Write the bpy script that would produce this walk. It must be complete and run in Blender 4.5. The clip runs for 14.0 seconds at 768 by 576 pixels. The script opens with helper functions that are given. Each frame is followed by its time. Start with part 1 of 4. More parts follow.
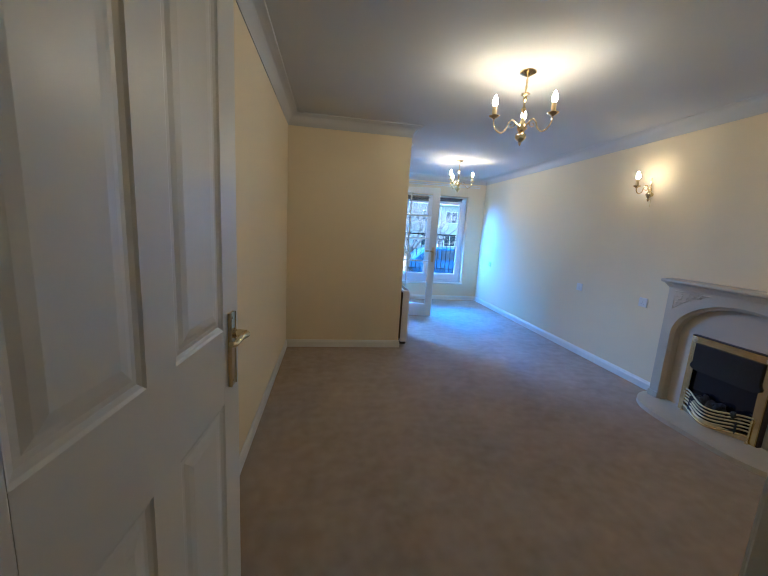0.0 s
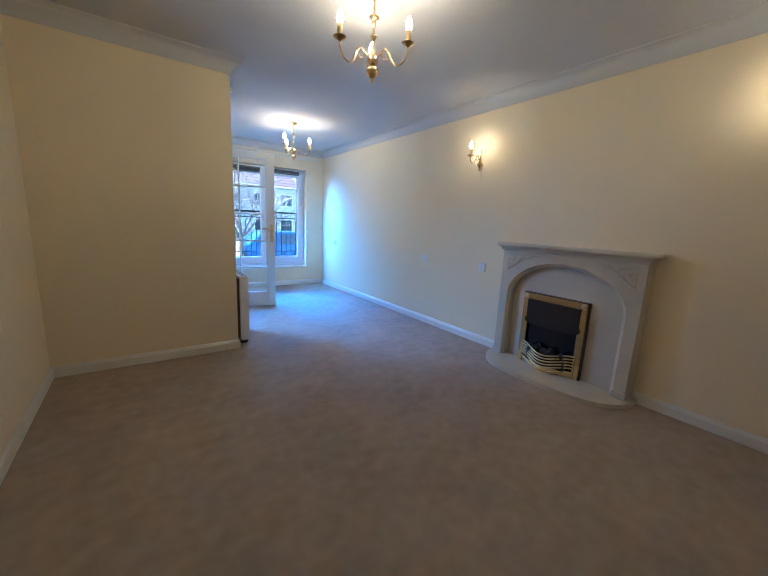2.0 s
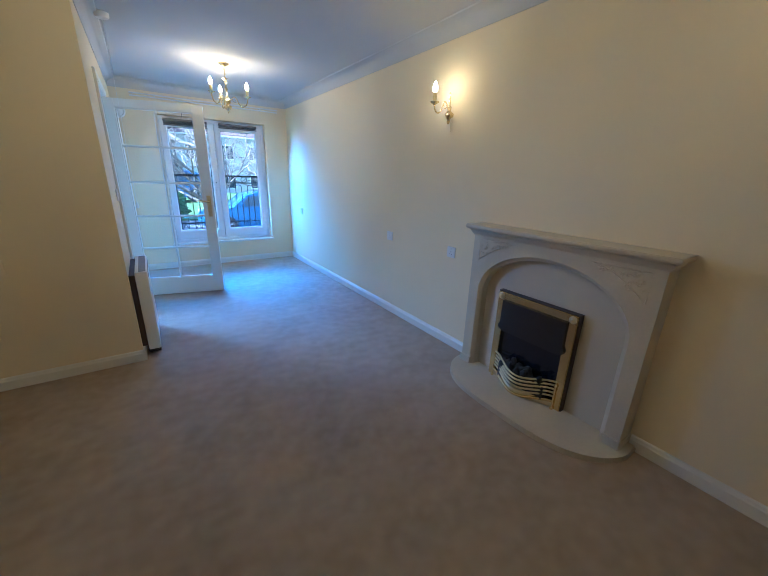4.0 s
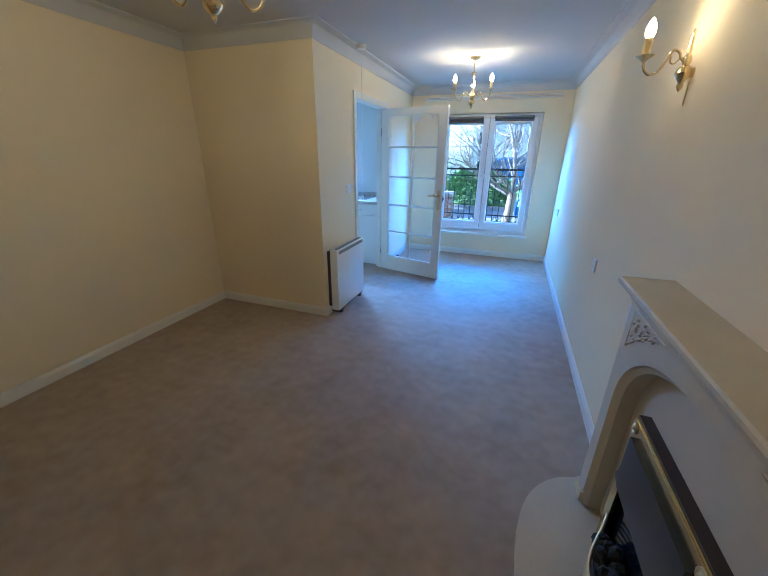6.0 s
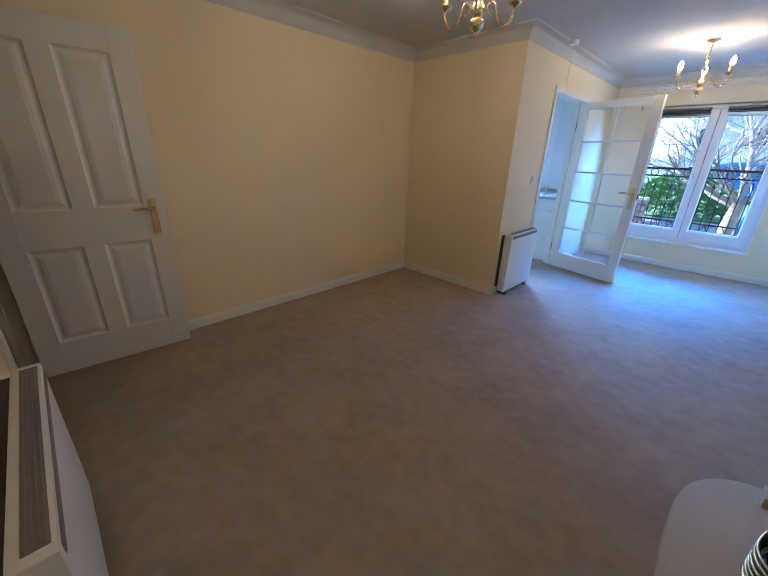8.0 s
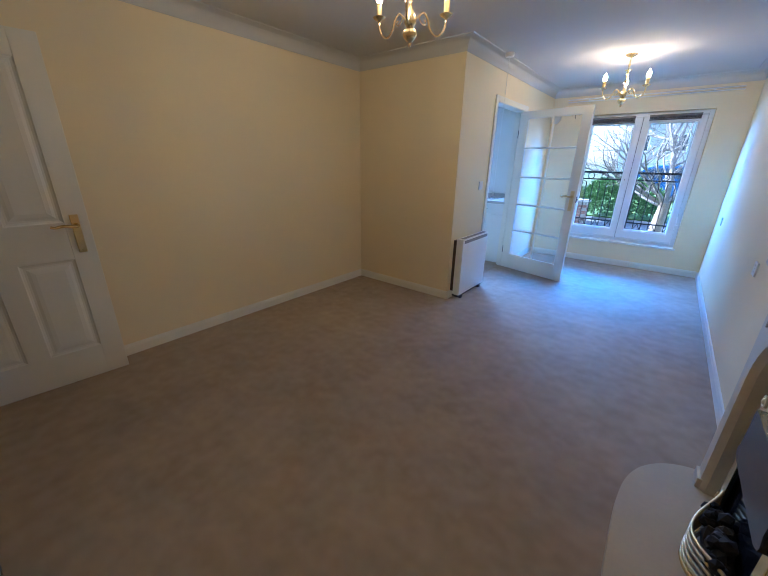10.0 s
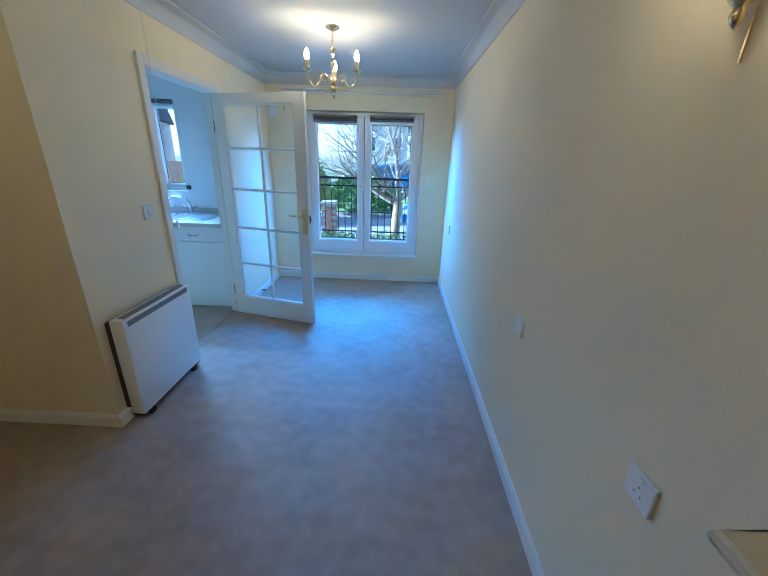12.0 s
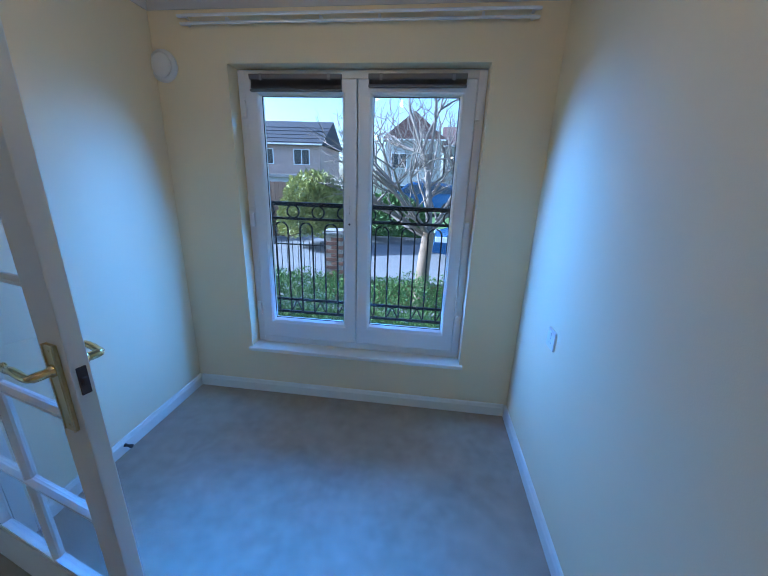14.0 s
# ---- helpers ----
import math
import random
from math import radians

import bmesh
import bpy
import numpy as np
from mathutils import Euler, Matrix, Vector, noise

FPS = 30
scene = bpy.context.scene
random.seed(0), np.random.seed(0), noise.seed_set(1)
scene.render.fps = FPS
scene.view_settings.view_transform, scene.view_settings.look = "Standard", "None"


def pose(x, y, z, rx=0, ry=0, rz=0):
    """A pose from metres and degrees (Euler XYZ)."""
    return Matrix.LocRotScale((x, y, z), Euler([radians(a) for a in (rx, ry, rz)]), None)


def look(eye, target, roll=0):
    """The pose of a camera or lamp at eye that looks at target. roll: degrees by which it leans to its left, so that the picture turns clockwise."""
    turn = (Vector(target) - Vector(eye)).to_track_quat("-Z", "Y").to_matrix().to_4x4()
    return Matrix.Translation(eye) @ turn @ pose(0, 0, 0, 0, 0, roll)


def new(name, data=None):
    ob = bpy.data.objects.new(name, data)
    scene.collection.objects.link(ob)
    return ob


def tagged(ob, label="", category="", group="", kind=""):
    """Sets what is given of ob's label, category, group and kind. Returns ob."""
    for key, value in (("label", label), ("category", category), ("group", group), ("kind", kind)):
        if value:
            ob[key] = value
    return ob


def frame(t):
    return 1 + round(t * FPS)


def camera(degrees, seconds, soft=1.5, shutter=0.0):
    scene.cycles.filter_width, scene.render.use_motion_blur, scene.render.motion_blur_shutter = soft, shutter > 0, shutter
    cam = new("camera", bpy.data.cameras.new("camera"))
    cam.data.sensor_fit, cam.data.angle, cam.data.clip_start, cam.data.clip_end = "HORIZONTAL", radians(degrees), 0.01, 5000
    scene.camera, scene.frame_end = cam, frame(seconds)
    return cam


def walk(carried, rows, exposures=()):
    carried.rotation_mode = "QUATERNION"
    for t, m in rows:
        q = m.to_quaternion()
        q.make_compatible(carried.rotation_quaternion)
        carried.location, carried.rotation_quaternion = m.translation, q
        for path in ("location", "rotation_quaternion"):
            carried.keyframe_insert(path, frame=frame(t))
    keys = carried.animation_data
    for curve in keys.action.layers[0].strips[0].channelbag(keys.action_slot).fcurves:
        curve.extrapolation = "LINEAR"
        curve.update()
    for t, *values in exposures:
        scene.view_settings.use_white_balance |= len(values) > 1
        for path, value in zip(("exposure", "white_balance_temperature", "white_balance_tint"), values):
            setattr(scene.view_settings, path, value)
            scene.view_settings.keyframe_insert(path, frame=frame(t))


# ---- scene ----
# Plan, in metres: x = 0 is the fireplace wall, y = 7 the window wall, z = 0 the carpet.
# rows: t, x, y, z, tilt, lean, heading
PATH = [
    (0, -2.972, 0.416, 1.336, 80.26, -3.42, -8.62),
    (0.5, -2.969, 0.669, 1.272, 81.75, -2.85, -23.93),
    (1, -2.933, 0.808, 1.204, 83.50, -2.23, -35.47),
    (1.5, -2.886, 0.893, 1.184, 83.43, -2.33, -36.19),
    (2, -2.846, 0.947, 1.187, 79.33, -2.65, -35.17),
    (2.5, -2.794, 0.982, 1.254, 72.71, -2.56, -35.87),
    (2.7, -2.728, 0.973, 1.267, 72.22, -2.46, -36.71),
    (4.8, -1.420, 1.511, 1.406, 71.34, 0.72, -24.99),
    (5, -1.282, 1.551, 1.412, 71.17, 0.04, -19.18),
    (5.5, -0.906, 1.609, 1.454, 69.87, -0.69, -2.08),
    (6, -0.614, 1.447, 1.491, 68.69, -0.65, 19.77),
    (6.5, -0.429, 1.165, 1.470, 68.57, -0.29, 34.94),
    (7, -0.465, 1.007, 1.399, 69.10, -0.52, 41.10),
    (7.5, -0.514, 0.902, 1.382, 69.13, -1.07, 44.13),
    (7.7, -0.566, 0.907, 1.390, 68.44, -1.54, 45.49),
    (9.8, -0.540, 0.934, 1.376, 69.36, -2.57, 43.22),
    (10, -0.527, 1.004, 1.394, 69.74, -0.84, 39.00),
    (10.5, -0.486, 1.273, 1.451, 68.74, -2.49, 29.76),
    (11, -0.543, 1.632, 1.441, 69.11, -1.82, 19.10),
    (11.5, -0.569, 2.088, 1.468, 69.45, -1.07, 10.14),
    (12, -0.611, 2.589, 1.502, 69.83, -1.78, 2.22),
    (12.5, -0.588, 3.148, 1.497, 70.62, -0.29, -1.61),
    (13, -0.572, 3.784, 1.490, 71.22, -1.53, -4.75),
    (13.5, -0.640, 4.337, 1.532, 71.10, -1.48, -0.83),
    (14, -0.597, 4.982, 1.474, 72.40, -1.81, 7.34),
]
LENS = 96.5
cam = camera(LENS, 14.0, 0.95)
walk(cam, [(r[0], pose(*r[1:])) for r in PATH], [(0.0, 2.54, 4230, 14), (2.7, 2.66, 4300, 15), (5.0, 2.34, 4260, 8), (5.5, 2.32, 4280, 8), (6.0, 2.46, 4380, 11), (6.5, 2.48, 4480, 14), (7.5, 2.58, 4600, 19), (10.0, 2.56, 4580, 18), (10.5, 2.52, 4480, 14), (11.5, 2.34, 4280, 6), (12.0, 2.16, 4320, 6), (13.0, 1.78, 4620, 8), (14.0, 1.40, 4700, 15)])

# ---------------------------------------------------------------- light
world = bpy.data.worlds.new("sky")
scene.world = world
world.use_nodes = True
wn = world.node_tree
sky = wn.nodes.new("ShaderNodeTexSky")
sky.sky_type, sky.sun_disc = "NISHITA", False
sky.sun_elevation, sky.sun_rotation = radians(32), radians(266.4)
sky.dust_density, sky.ozone_density = 2.0, 0.5
wn.links.new(sky.outputs[0], wn.nodes["Background"].inputs[0])
wn.nodes["Background"].inputs[1].default_value = 0.15

sun = new("sun", bpy.data.lights.new("sun", "SUN"))
sun.data.energy, sun.data.angle, sun.data.color = 5.0, radians(0.6), (1.0, 0.97, 0.92)
sun.matrix_world = look((-16, -1, 10), (0, 0, 0))


def daylight(x, y, z, width, height, heading, fall, spread, power, colour=(0.14, 0.42, 1.0)):
    """Sky light slanting into the room from a window's opening. heading: degrees to the fireplace side; fall: degrees below the level."""
    lamp = new("window_daylight", bpy.data.lights.new("window_daylight", "AREA"))
    lamp.data.shape, lamp.data.size, lamp.data.size_y = "RECTANGLE", width, height
    lamp.data.energy, lamp.data.color, lamp.data.spread = power, colour, radians(spread)
    a, b = radians(heading), radians(fall)
    lamp.matrix_world = look((x, y, z), (x + math.sin(a) * math.cos(b), y - math.cos(a) * math.cos(b), z - math.sin(b)))


for middle in (1.15, 1.80):
    daylight(-1.05, 7.045, middle, 1.36, 0.08, 0, 42, 46, 2.2, (0.085, 0.37, 1.0))
daylight(-1.03, 7.04, 1.22, 1.30, 1.50, 0, 6, 160, 1.1, (0.24, 0.42, 1.0))
daylight(-0.78, 7.03, 1.25, 0.05, 1.45, 57, 27, 80, 2.1)
daylight(-1.30, 7.03, 1.25, 0.05, 1.45, -56, 30, 74, 1.65)
daylight(-3.35, 6.56, 1.80, 0.6, 0.08, 10, 40, 100, 9.0, (0.36, 0.60, 1.0))

BULB_STRENGTH = 51.0


# ---------------------------------------------------------------- materials
def mat(name, base, rough=0.6, metal=0.0, vary=0.0, scale=4.0, fine=0.0, fine_scale=120.0, bump=0.0, bump_scale=150.0, tone=None, random_tone=0.0, spec=0.5, mid=0.0, mid_scale=12.0):
    """A principled surface whose colour varies at two scales, with a fine relief."""
    m = bpy.data.materials.new(name)
    m.use_nodes = True
    nt = m.node_tree
    b = nt.nodes["Principled BSDF"]
    b.inputs["Roughness"].default_value, b.inputs["Metallic"].default_value = rough, metal
    b.inputs["Specular IOR Level"].default_value = spec
    tc = nt.nodes.new("ShaderNodeTexCoord")

    def noise_node(s, detail):
        n = nt.nodes.new("ShaderNodeTexNoise")
        n.inputs["Scale"].default_value, n.inputs["Detail"].default_value = s, detail
        nt.links.new(tc.outputs["Object"], n.inputs["Vector"])
        return n

    col = nt.nodes.new("ShaderNodeRGB")
    col.outputs[0].default_value = (*base, 1)
    out = col.outputs[0]

    def blend(out, fac, amount, other):
        ramp = nt.nodes.new("ShaderNodeMapRange")
        ramp.inputs[1].default_value, ramp.inputs[2].default_value = 0.32, 0.68
        ramp.inputs[4].default_value = amount
        nt.links.new(fac, ramp.inputs[0])
        mx = nt.nodes.new("ShaderNodeMix")
        mx.data_type = "RGBA"
        nt.links.new(ramp.outputs[0], mx.inputs[0])
        nt.links.new(out, mx.inputs[6])
        mx.inputs[7].default_value = (*other, 1)
        return mx.outputs[2]

    dark = tone or tuple(c * 0.55 for c in base)
    if vary:
        out = blend(out, noise_node(scale, 3).outputs[0], vary, dark)
    if mid:
        out = blend(out, noise_node(mid_scale, 4).outputs[0], mid, tuple(min(c * 1.35, 1) for c in base))
    if fine:
        out = blend(out, noise_node(fine_scale, 2).outputs[0], fine, tuple(c * 0.4 for c in base))
    if random_tone:
        info = nt.nodes.new("ShaderNodeObjectInfo")
        out = blend(out, info.outputs["Random"], random_tone, dark)
    nt.links.new(out, b.inputs["Base Color"])
    if vary:
        rr = nt.nodes.new("ShaderNodeMapRange")
        rr.inputs[3].default_value, rr.inputs[4].default_value = max(rough - 0.06, 0.02), min(rough + 0.08, 1)
        nt.links.new(noise_node(scale * 3, 2).outputs[0], rr.inputs[0])
        nt.links.new(rr.outputs[0], b.inputs["Roughness"])
    if bump:
        bn = nt.nodes.new("ShaderNodeBump")
        bn.inputs["Strength"].default_value, bn.inputs["Distance"].default_value = bump, 0.004
        nt.links.new(noise_node(bump_scale, 3).outputs[0], bn.inputs["Height"])
        nt.links.new(bn.outputs[0], b.inputs["Normal"])
    return m


def glow(name, colour, strength):
    m = bpy.data.materials.new(name)
    m.use_nodes = True
    b = m.node_tree.nodes["Principled BSDF"]
    b.inputs["Base Color"].default_value = (*colour, 1)
    b.inputs["Emission Color"].default_value = (*colour, 1)
    b.inputs["Emission Strength"].default_value = strength
    return m


def glass_mat(name, tint=(1, 1, 1)):
    m = bpy.data.materials.new(name)
    m.use_nodes = True
    nt = m.node_tree
    nt.nodes.remove(nt.nodes["Principled BSDF"])
    clear, gloss, mix, fr, power, amount = (nt.nodes.new("ShaderNode" + n) for n in ("BsdfTransparent", "BsdfGlossy", "MixShader", "LayerWeight", "Math", "Math"))
    clear.inputs[0].default_value = (*tint, 1)
    gloss.inputs["Roughness"].default_value = 0.02
    fr.inputs[0].default_value = 0.5
    power.operation, amount.operation = "POWER", "MULTIPLY_ADD"
    power.inputs[1].default_value, amount.inputs[1].default_value, amount.inputs[2].default_value = 4.0, 0.5, 0.03
    nt.links.new(fr.outputs["Facing"], power.inputs[0])
    nt.links.new(power.outputs[0], amount.inputs[0])
    nt.links.new(amount.outputs[0], mix.inputs[0])
    nt.links.new(clear.outputs[0], mix.inputs[1])
    nt.links.new(gloss.outputs[0], mix.inputs[2])
    nt.links.new(mix.outputs[0], nt.nodes["Material Output"].inputs[0])
    return m


PAINT = mat("cream_wall_paint", (0.81, 0.695, 0.455), 0.75, vary=0.16, scale=1.1, bump=0.10, bump_scale=260, tone=(0.68, 0.57, 0.355), spec=0.25)
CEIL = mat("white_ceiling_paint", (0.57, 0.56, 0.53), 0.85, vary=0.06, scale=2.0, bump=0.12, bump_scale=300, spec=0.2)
GLOSS = mat("white_gloss_paint", (0.77, 0.74, 0.65), 0.35, vary=0.08, scale=3.0, bump=0.03, bump_scale=90)
UPVC = mat("white_upvc", (0.80, 0.80, 0.80), 0.30, vary=0.05, scale=5.0)
CARPET = mat("beige_carpet", (0.48, 0.388, 0.288), 0.95, vary=0.48, scale=3.2, mid=0.42, mid_scale=13.0, fine=0.45, fine_scale=420, bump=0.7, bump_scale=600, tone=(0.29, 0.235, 0.165), spec=0.1)
BRASS = mat("polished_brass", (0.82, 0.66, 0.33), 0.18, 1.0, vary=0.2, scale=20)
BRASS_WORN = mat("satin_brass", (0.74, 0.60, 0.32), 0.32, 1.0, vary=0.25, scale=14)
STEEL = mat("stainless_steel", (0.62, 0.62, 0.62), 0.25, 1.0, vary=0.15, scale=12)
STONE = mat("cream_marble", (0.60, 0.525, 0.375), 0.38, vary=0.42, scale=5.0, fine=0.06, fine_scale=60, tone=(0.46, 0.40, 0.28), bump=0.05, bump_scale=60)
STONE_INNER = mat("pale_marble", (0.58, 0.515, 0.385), 0.40, vary=0.30, scale=4.0, tone=(0.43, 0.38, 0.31), bump=0.04, bump_scale=60)
BLACK = mat("black_metal", (0.018, 0.018, 0.020), 0.45, vary=0.2, scale=20)
HOOD = mat("black_enamel", (0.012, 0.013, 0.016), 0.22, spec=0.8)
BLACK_GLASS = mat("dark_fire_glass", (0.010, 0.012, 0.018), 0.10)
COAL = mat("coal", (0.03, 0.028, 0.027), 0.8, vary=0.4, scale=30, bump=0.8, bump_scale=60)
BROWN = mat("dark_brown_metal", (0.055, 0.035, 0.028), 0.5, vary=0.2, scale=20)
HEATER = mat("white_enamel", (0.78, 0.77, 0.73), 0.38, vary=0.06, scale=4, bump=0.03, bump_scale=200)
GREY = mat("grey_grille", (0.24, 0.23, 0.22), 0.55, vary=0.2, scale=20)
CREAM_PLATE = mat("cream_painted_plate", (0.66, 0.58, 0.41), 0.6, vary=0.1, scale=20)
PLASTIC = mat("white_plastic", (0.76, 0.75, 0.72), 0.4, vary=0.05, scale=20)
CANDLE = mat("ivory_candle_tube", (0.72, 0.56, 0.25), 0.45, vary=0.15, scale=30)
BULB = glow("lit_bulb", (1.0, 0.685, 0.30), BULB_STRENGTH)
SMALL_BULB = glow("lit_small_bulb", (1.0, 0.685, 0.30), BULB_STRENGTH * 0.52)
GLASS = glass_mat("clear_glass")
WINDOW_GLASS = glass_mat("faintly_blue_window_glass", (0.90, 0.965, 1.0))
BLIND = mat("dark_grey_slat", (0.15, 0.14, 0.14), 0.45, vary=0.2, scale=15)
WHITE_UNIT = mat("white_laminate", (0.74, 0.74, 0.72), 0.4, vary=0.05, scale=5)
WORKTOP = mat("pale_speckled_worktop", (0.55, 0.53, 0.50), 0.35, vary=0.2, scale=20, fine=0.3, fine_scale=200)
KITCHEN_PAINT = mat("white_kitchen_paint", (0.76, 0.74, 0.68), 0.6, vary=0.06, scale=2, bump=0.06, bump_scale=250)
VINYL = mat("beige_kitchen_floor", (0.47, 0.385, 0.29), 0.6, vary=0.3, scale=6, fine=0.2, fine_scale=90)
IRON = mat("black_iron", (0.015, 0.016, 0.018), 0.5, vary=0.2, scale=30)
BARK = mat("pale_bark", (0.31, 0.22, 0.145), 0.9, vary=0.5, scale=9, bump=0.8, bump_scale=40, tone=(0.22, 0.18, 0.14))
TWIG = mat("grey_twig", (0.27, 0.23, 0.19), 0.9, vary=0.6, scale=7, tone=(0.14, 0.12, 0.10))
LEAF = mat("green_leaf", (0.12, 0.215, 0.045), 0.7, vary=0.6, scale=5, tone=(0.04, 0.09, 0.025))
LEAF_GOLD = mat("yellow_green_leaf", (0.42, 0.41, 0.12), 0.55, vary=0.6, scale=3, tone=(0.13, 0.16, 0.03))
ASPHALT = mat("asphalt", (0.20, 0.20, 0.20), 0.9, vary=0.3, scale=1.5, fine=0.3, fine_scale=90, bump=0.3, bump_scale=120)
PAVING = mat("grey_paving", (0.27, 0.26, 0.25), 0.85, vary=0.3, scale=2.0, fine=0.2, fine_scale=60, bump=0.3, bump_scale=80)
SOIL = mat("grass_and_soil", (0.06, 0.085, 0.03), 0.95, vary=0.5, scale=1.2, tone=(0.09, 0.07, 0.045), bump=0.6, bump_scale=30)
GRASS = mat("mown_grass", (0.11, 0.19, 0.05), 0.95, vary=0.5, scale=1.5, fine=0.4, fine_scale=30, tone=(0.07, 0.12, 0.035), bump=0.6, bump_scale=60)
BRICK = mat("red_brown_brick", (0.26, 0.135, 0.095), 0.85, vary=0.3, scale=15, random_tone=0.5, bump=0.4, bump_scale=70)
MORTAR = mat("mortar", (0.34, 0.31, 0.27), 0.9, vary=0.3, scale=20, bump=0.4, bump_scale=80)
ROOF = mat("dark_roof_tile", (0.040, 0.042, 0.050), 0.8, vary=0.4, scale=3, bump=0.5, bump_scale=12)
RED_ROOF = mat("red_brown_roof_tile", (0.15, 0.085, 0.07), 0.8, vary=0.4, scale=3, bump=0.5, bump_scale=12)
PINK_BRICK = mat("pale_pink_brick", (0.52, 0.39, 0.33), 0.85, vary=0.35, scale=2.5, fine=0.2, fine_scale=9, bump=0.3, bump_scale=30)
RENDER_WALL = mat("pale_rendered_wall", (0.46, 0.46, 0.44), 0.85, vary=0.2, scale=1.5, bump=0.2, bump_scale=60)
CAR_PAINT = mat("blue_car_paint", (0.045, 0.11, 0.24), 0.18, 0.3, vary=0.1, scale=2)
RUBBER = mat("tyre_rubber", (0.02, 0.02, 0.02), 0.8, vary=0.2, scale=30)
ALLOY = mat("alloy_rim", (0.55, 0.56, 0.58), 0.3, 0.9, vary=0.15, scale=20)
DARK_GLASS = mat("dark_window_glass", (0.03, 0.04, 0.05), 0.06)
LAMP_LENS = mat("headlight_lens", (0.75, 0.77, 0.80), 0.1)
FENCE_WOOD = mat("weathered_fence_wood", (0.20, 0.13, 0.085), 0.85, vary=0.4, scale=6, bump=0.4, bump_scale=40)


# ---------------------------------------------------------------- building blocks
def link_mesh(name, bm, material, parent=None, label="", smooth=None):
    """Links a bmesh as one mesh object; smooth: the angle in degrees below which edges are shaded smooth."""
    bmesh.ops.recalc_face_normals(bm, faces=bm.faces)
    me = bpy.data.meshes.new(name)
    if smooth:
        for f in bm.faces:
            f.smooth = True
        for e in bm.edges:
            if len(e.link_faces) == 2 and e.calc_face_angle(0) > radians(smooth):
                e.smooth = False
    bm.to_mesh(me)
    bm.free()
    me.materials.append(material)
    ob = new(name, me)
    if parent:
        ob.parent = parent
    if label:
        ob["label"] = label
    return ob


def part(name, bm, material, parent, label="", smooth=None):
    return link_mesh(name, bm, material, parent, label, smooth)


def thing(name, m, label, category, group="", kind=""):
    ob = new(name)
    ob.matrix_world = m
    ob.empty_display_size = 0.05
    return tagged(ob, label, category, group, kind)


def structure(name, bm, material, label, category, smooth=None):
    return tagged(link_mesh(name, bm, material, None, "", smooth), label, category, "", "structure")


def add_box(bm, lo, hi, bevel=0.0, m=None):
    r = bmesh.ops.create_cube(bm, size=1.0)
    vs = r["verts"]
    c, s = [(a + b) / 2 for a, b in zip(lo, hi)], [abs(b - a) for a, b in zip(lo, hi)]
    for v in vs:
        v.co = Vector((v.co[i] * s[i] + c[i] for i in range(3)))
        if m:
            v.co = m @ v.co
    if bevel:
        bmesh.ops.bevel(bm, geom=list({e for v in vs for e in v.link_edges}), offset=bevel, segments=2, affect="EDGES", profile=0.6)
    return bm


def box(lo, hi, bevel=0.0, m=None):
    return add_box(bmesh.new(), lo, hi, bevel, m)


def boxes(*items):
    bm = bmesh.new()
    for it in items:
        add_box(bm, *it)
    return bm


def add_tube(bm, path, radii, sides=8, cap=True):
    """A tube along points, with one radius a point."""
    pts = [Vector(p) for p in path]
    if not hasattr(radii, "__len__"):
        radii = [radii] * len(pts)
    rings, ref = [], None
    for i, p in enumerate(pts):
        d = (pts[min(i + 1, len(pts) - 1)] - pts[max(i - 1, 0)]).normalized()
        if ref is None:
            ref = Vector((0, 0, 1)) if abs(d.z) < 0.9 else Vector((1, 0, 0))
        u = d.cross(ref).normalized()
        w = d.cross(u)
        rings.append([bm.verts.new(p + (u * math.cos(a) + w * math.sin(a)) * radii[i]) for a in (2 * math.pi * k / sides for k in range(sides))])
    for a, b in zip(rings, rings[1:]):
        for k in range(sides):
            bm.faces.new((a[k], a[(k + 1) % sides], b[(k + 1) % sides], b[k]))
    if cap:
        bm.faces.new(rings[0][::-1])
        bm.faces.new(rings[-1])
    return bm


def tube(path, radii, sides=8):
    return add_tube(bmesh.new(), path, radii, sides)


def add_lathe(bm, profile, sides=20, m=None):
    """Turns (radius, height) pairs round z."""
    rings = []
    for r, z in profile:
        ring = [Vector((r * math.cos(2 * math.pi * k / sides), r * math.sin(2 * math.pi * k / sides), z)) for k in range(sides)]
        rings.append([bm.verts.new(m @ v if m else v) for v in ring])
    for a, b in zip(rings, rings[1:]):
        for k in range(sides):
            bm.faces.new((a[k], a[(k + 1) % sides], b[(k + 1) % sides], b[k]))
    bm.faces.new(rings[0][::-1])
    bm.faces.new(rings[-1])
    return bm


def lathe(profile, sides=20, m=None):
    return add_lathe(bmesh.new(), profile, sides, m)


def add_prism(bm, outline, lo, hi, axis="x"):
    """Pushes a flat outline of (a, b) pairs from lo to hi along the axis."""
    def place(a, b, c):
        return {"x": (c, a, b), "y": (a, c, b), "z": (a, b, c)}[axis]
    one = [bm.verts.new(place(a, b, lo)) for a, b in outline]
    two = [bm.verts.new(place(a, b, hi)) for a, b in outline]
    n = len(outline)
    for k in range(n):
        bm.faces.new((one[k], one[(k + 1) % n], two[(k + 1) % n], two[k]))
    bm.faces.new(one[::-1])
    bm.faces.new(two)
    return bm


def prism(outline, lo, hi, axis="x"):
    return add_prism(bmesh.new(), outline, lo, hi, axis)


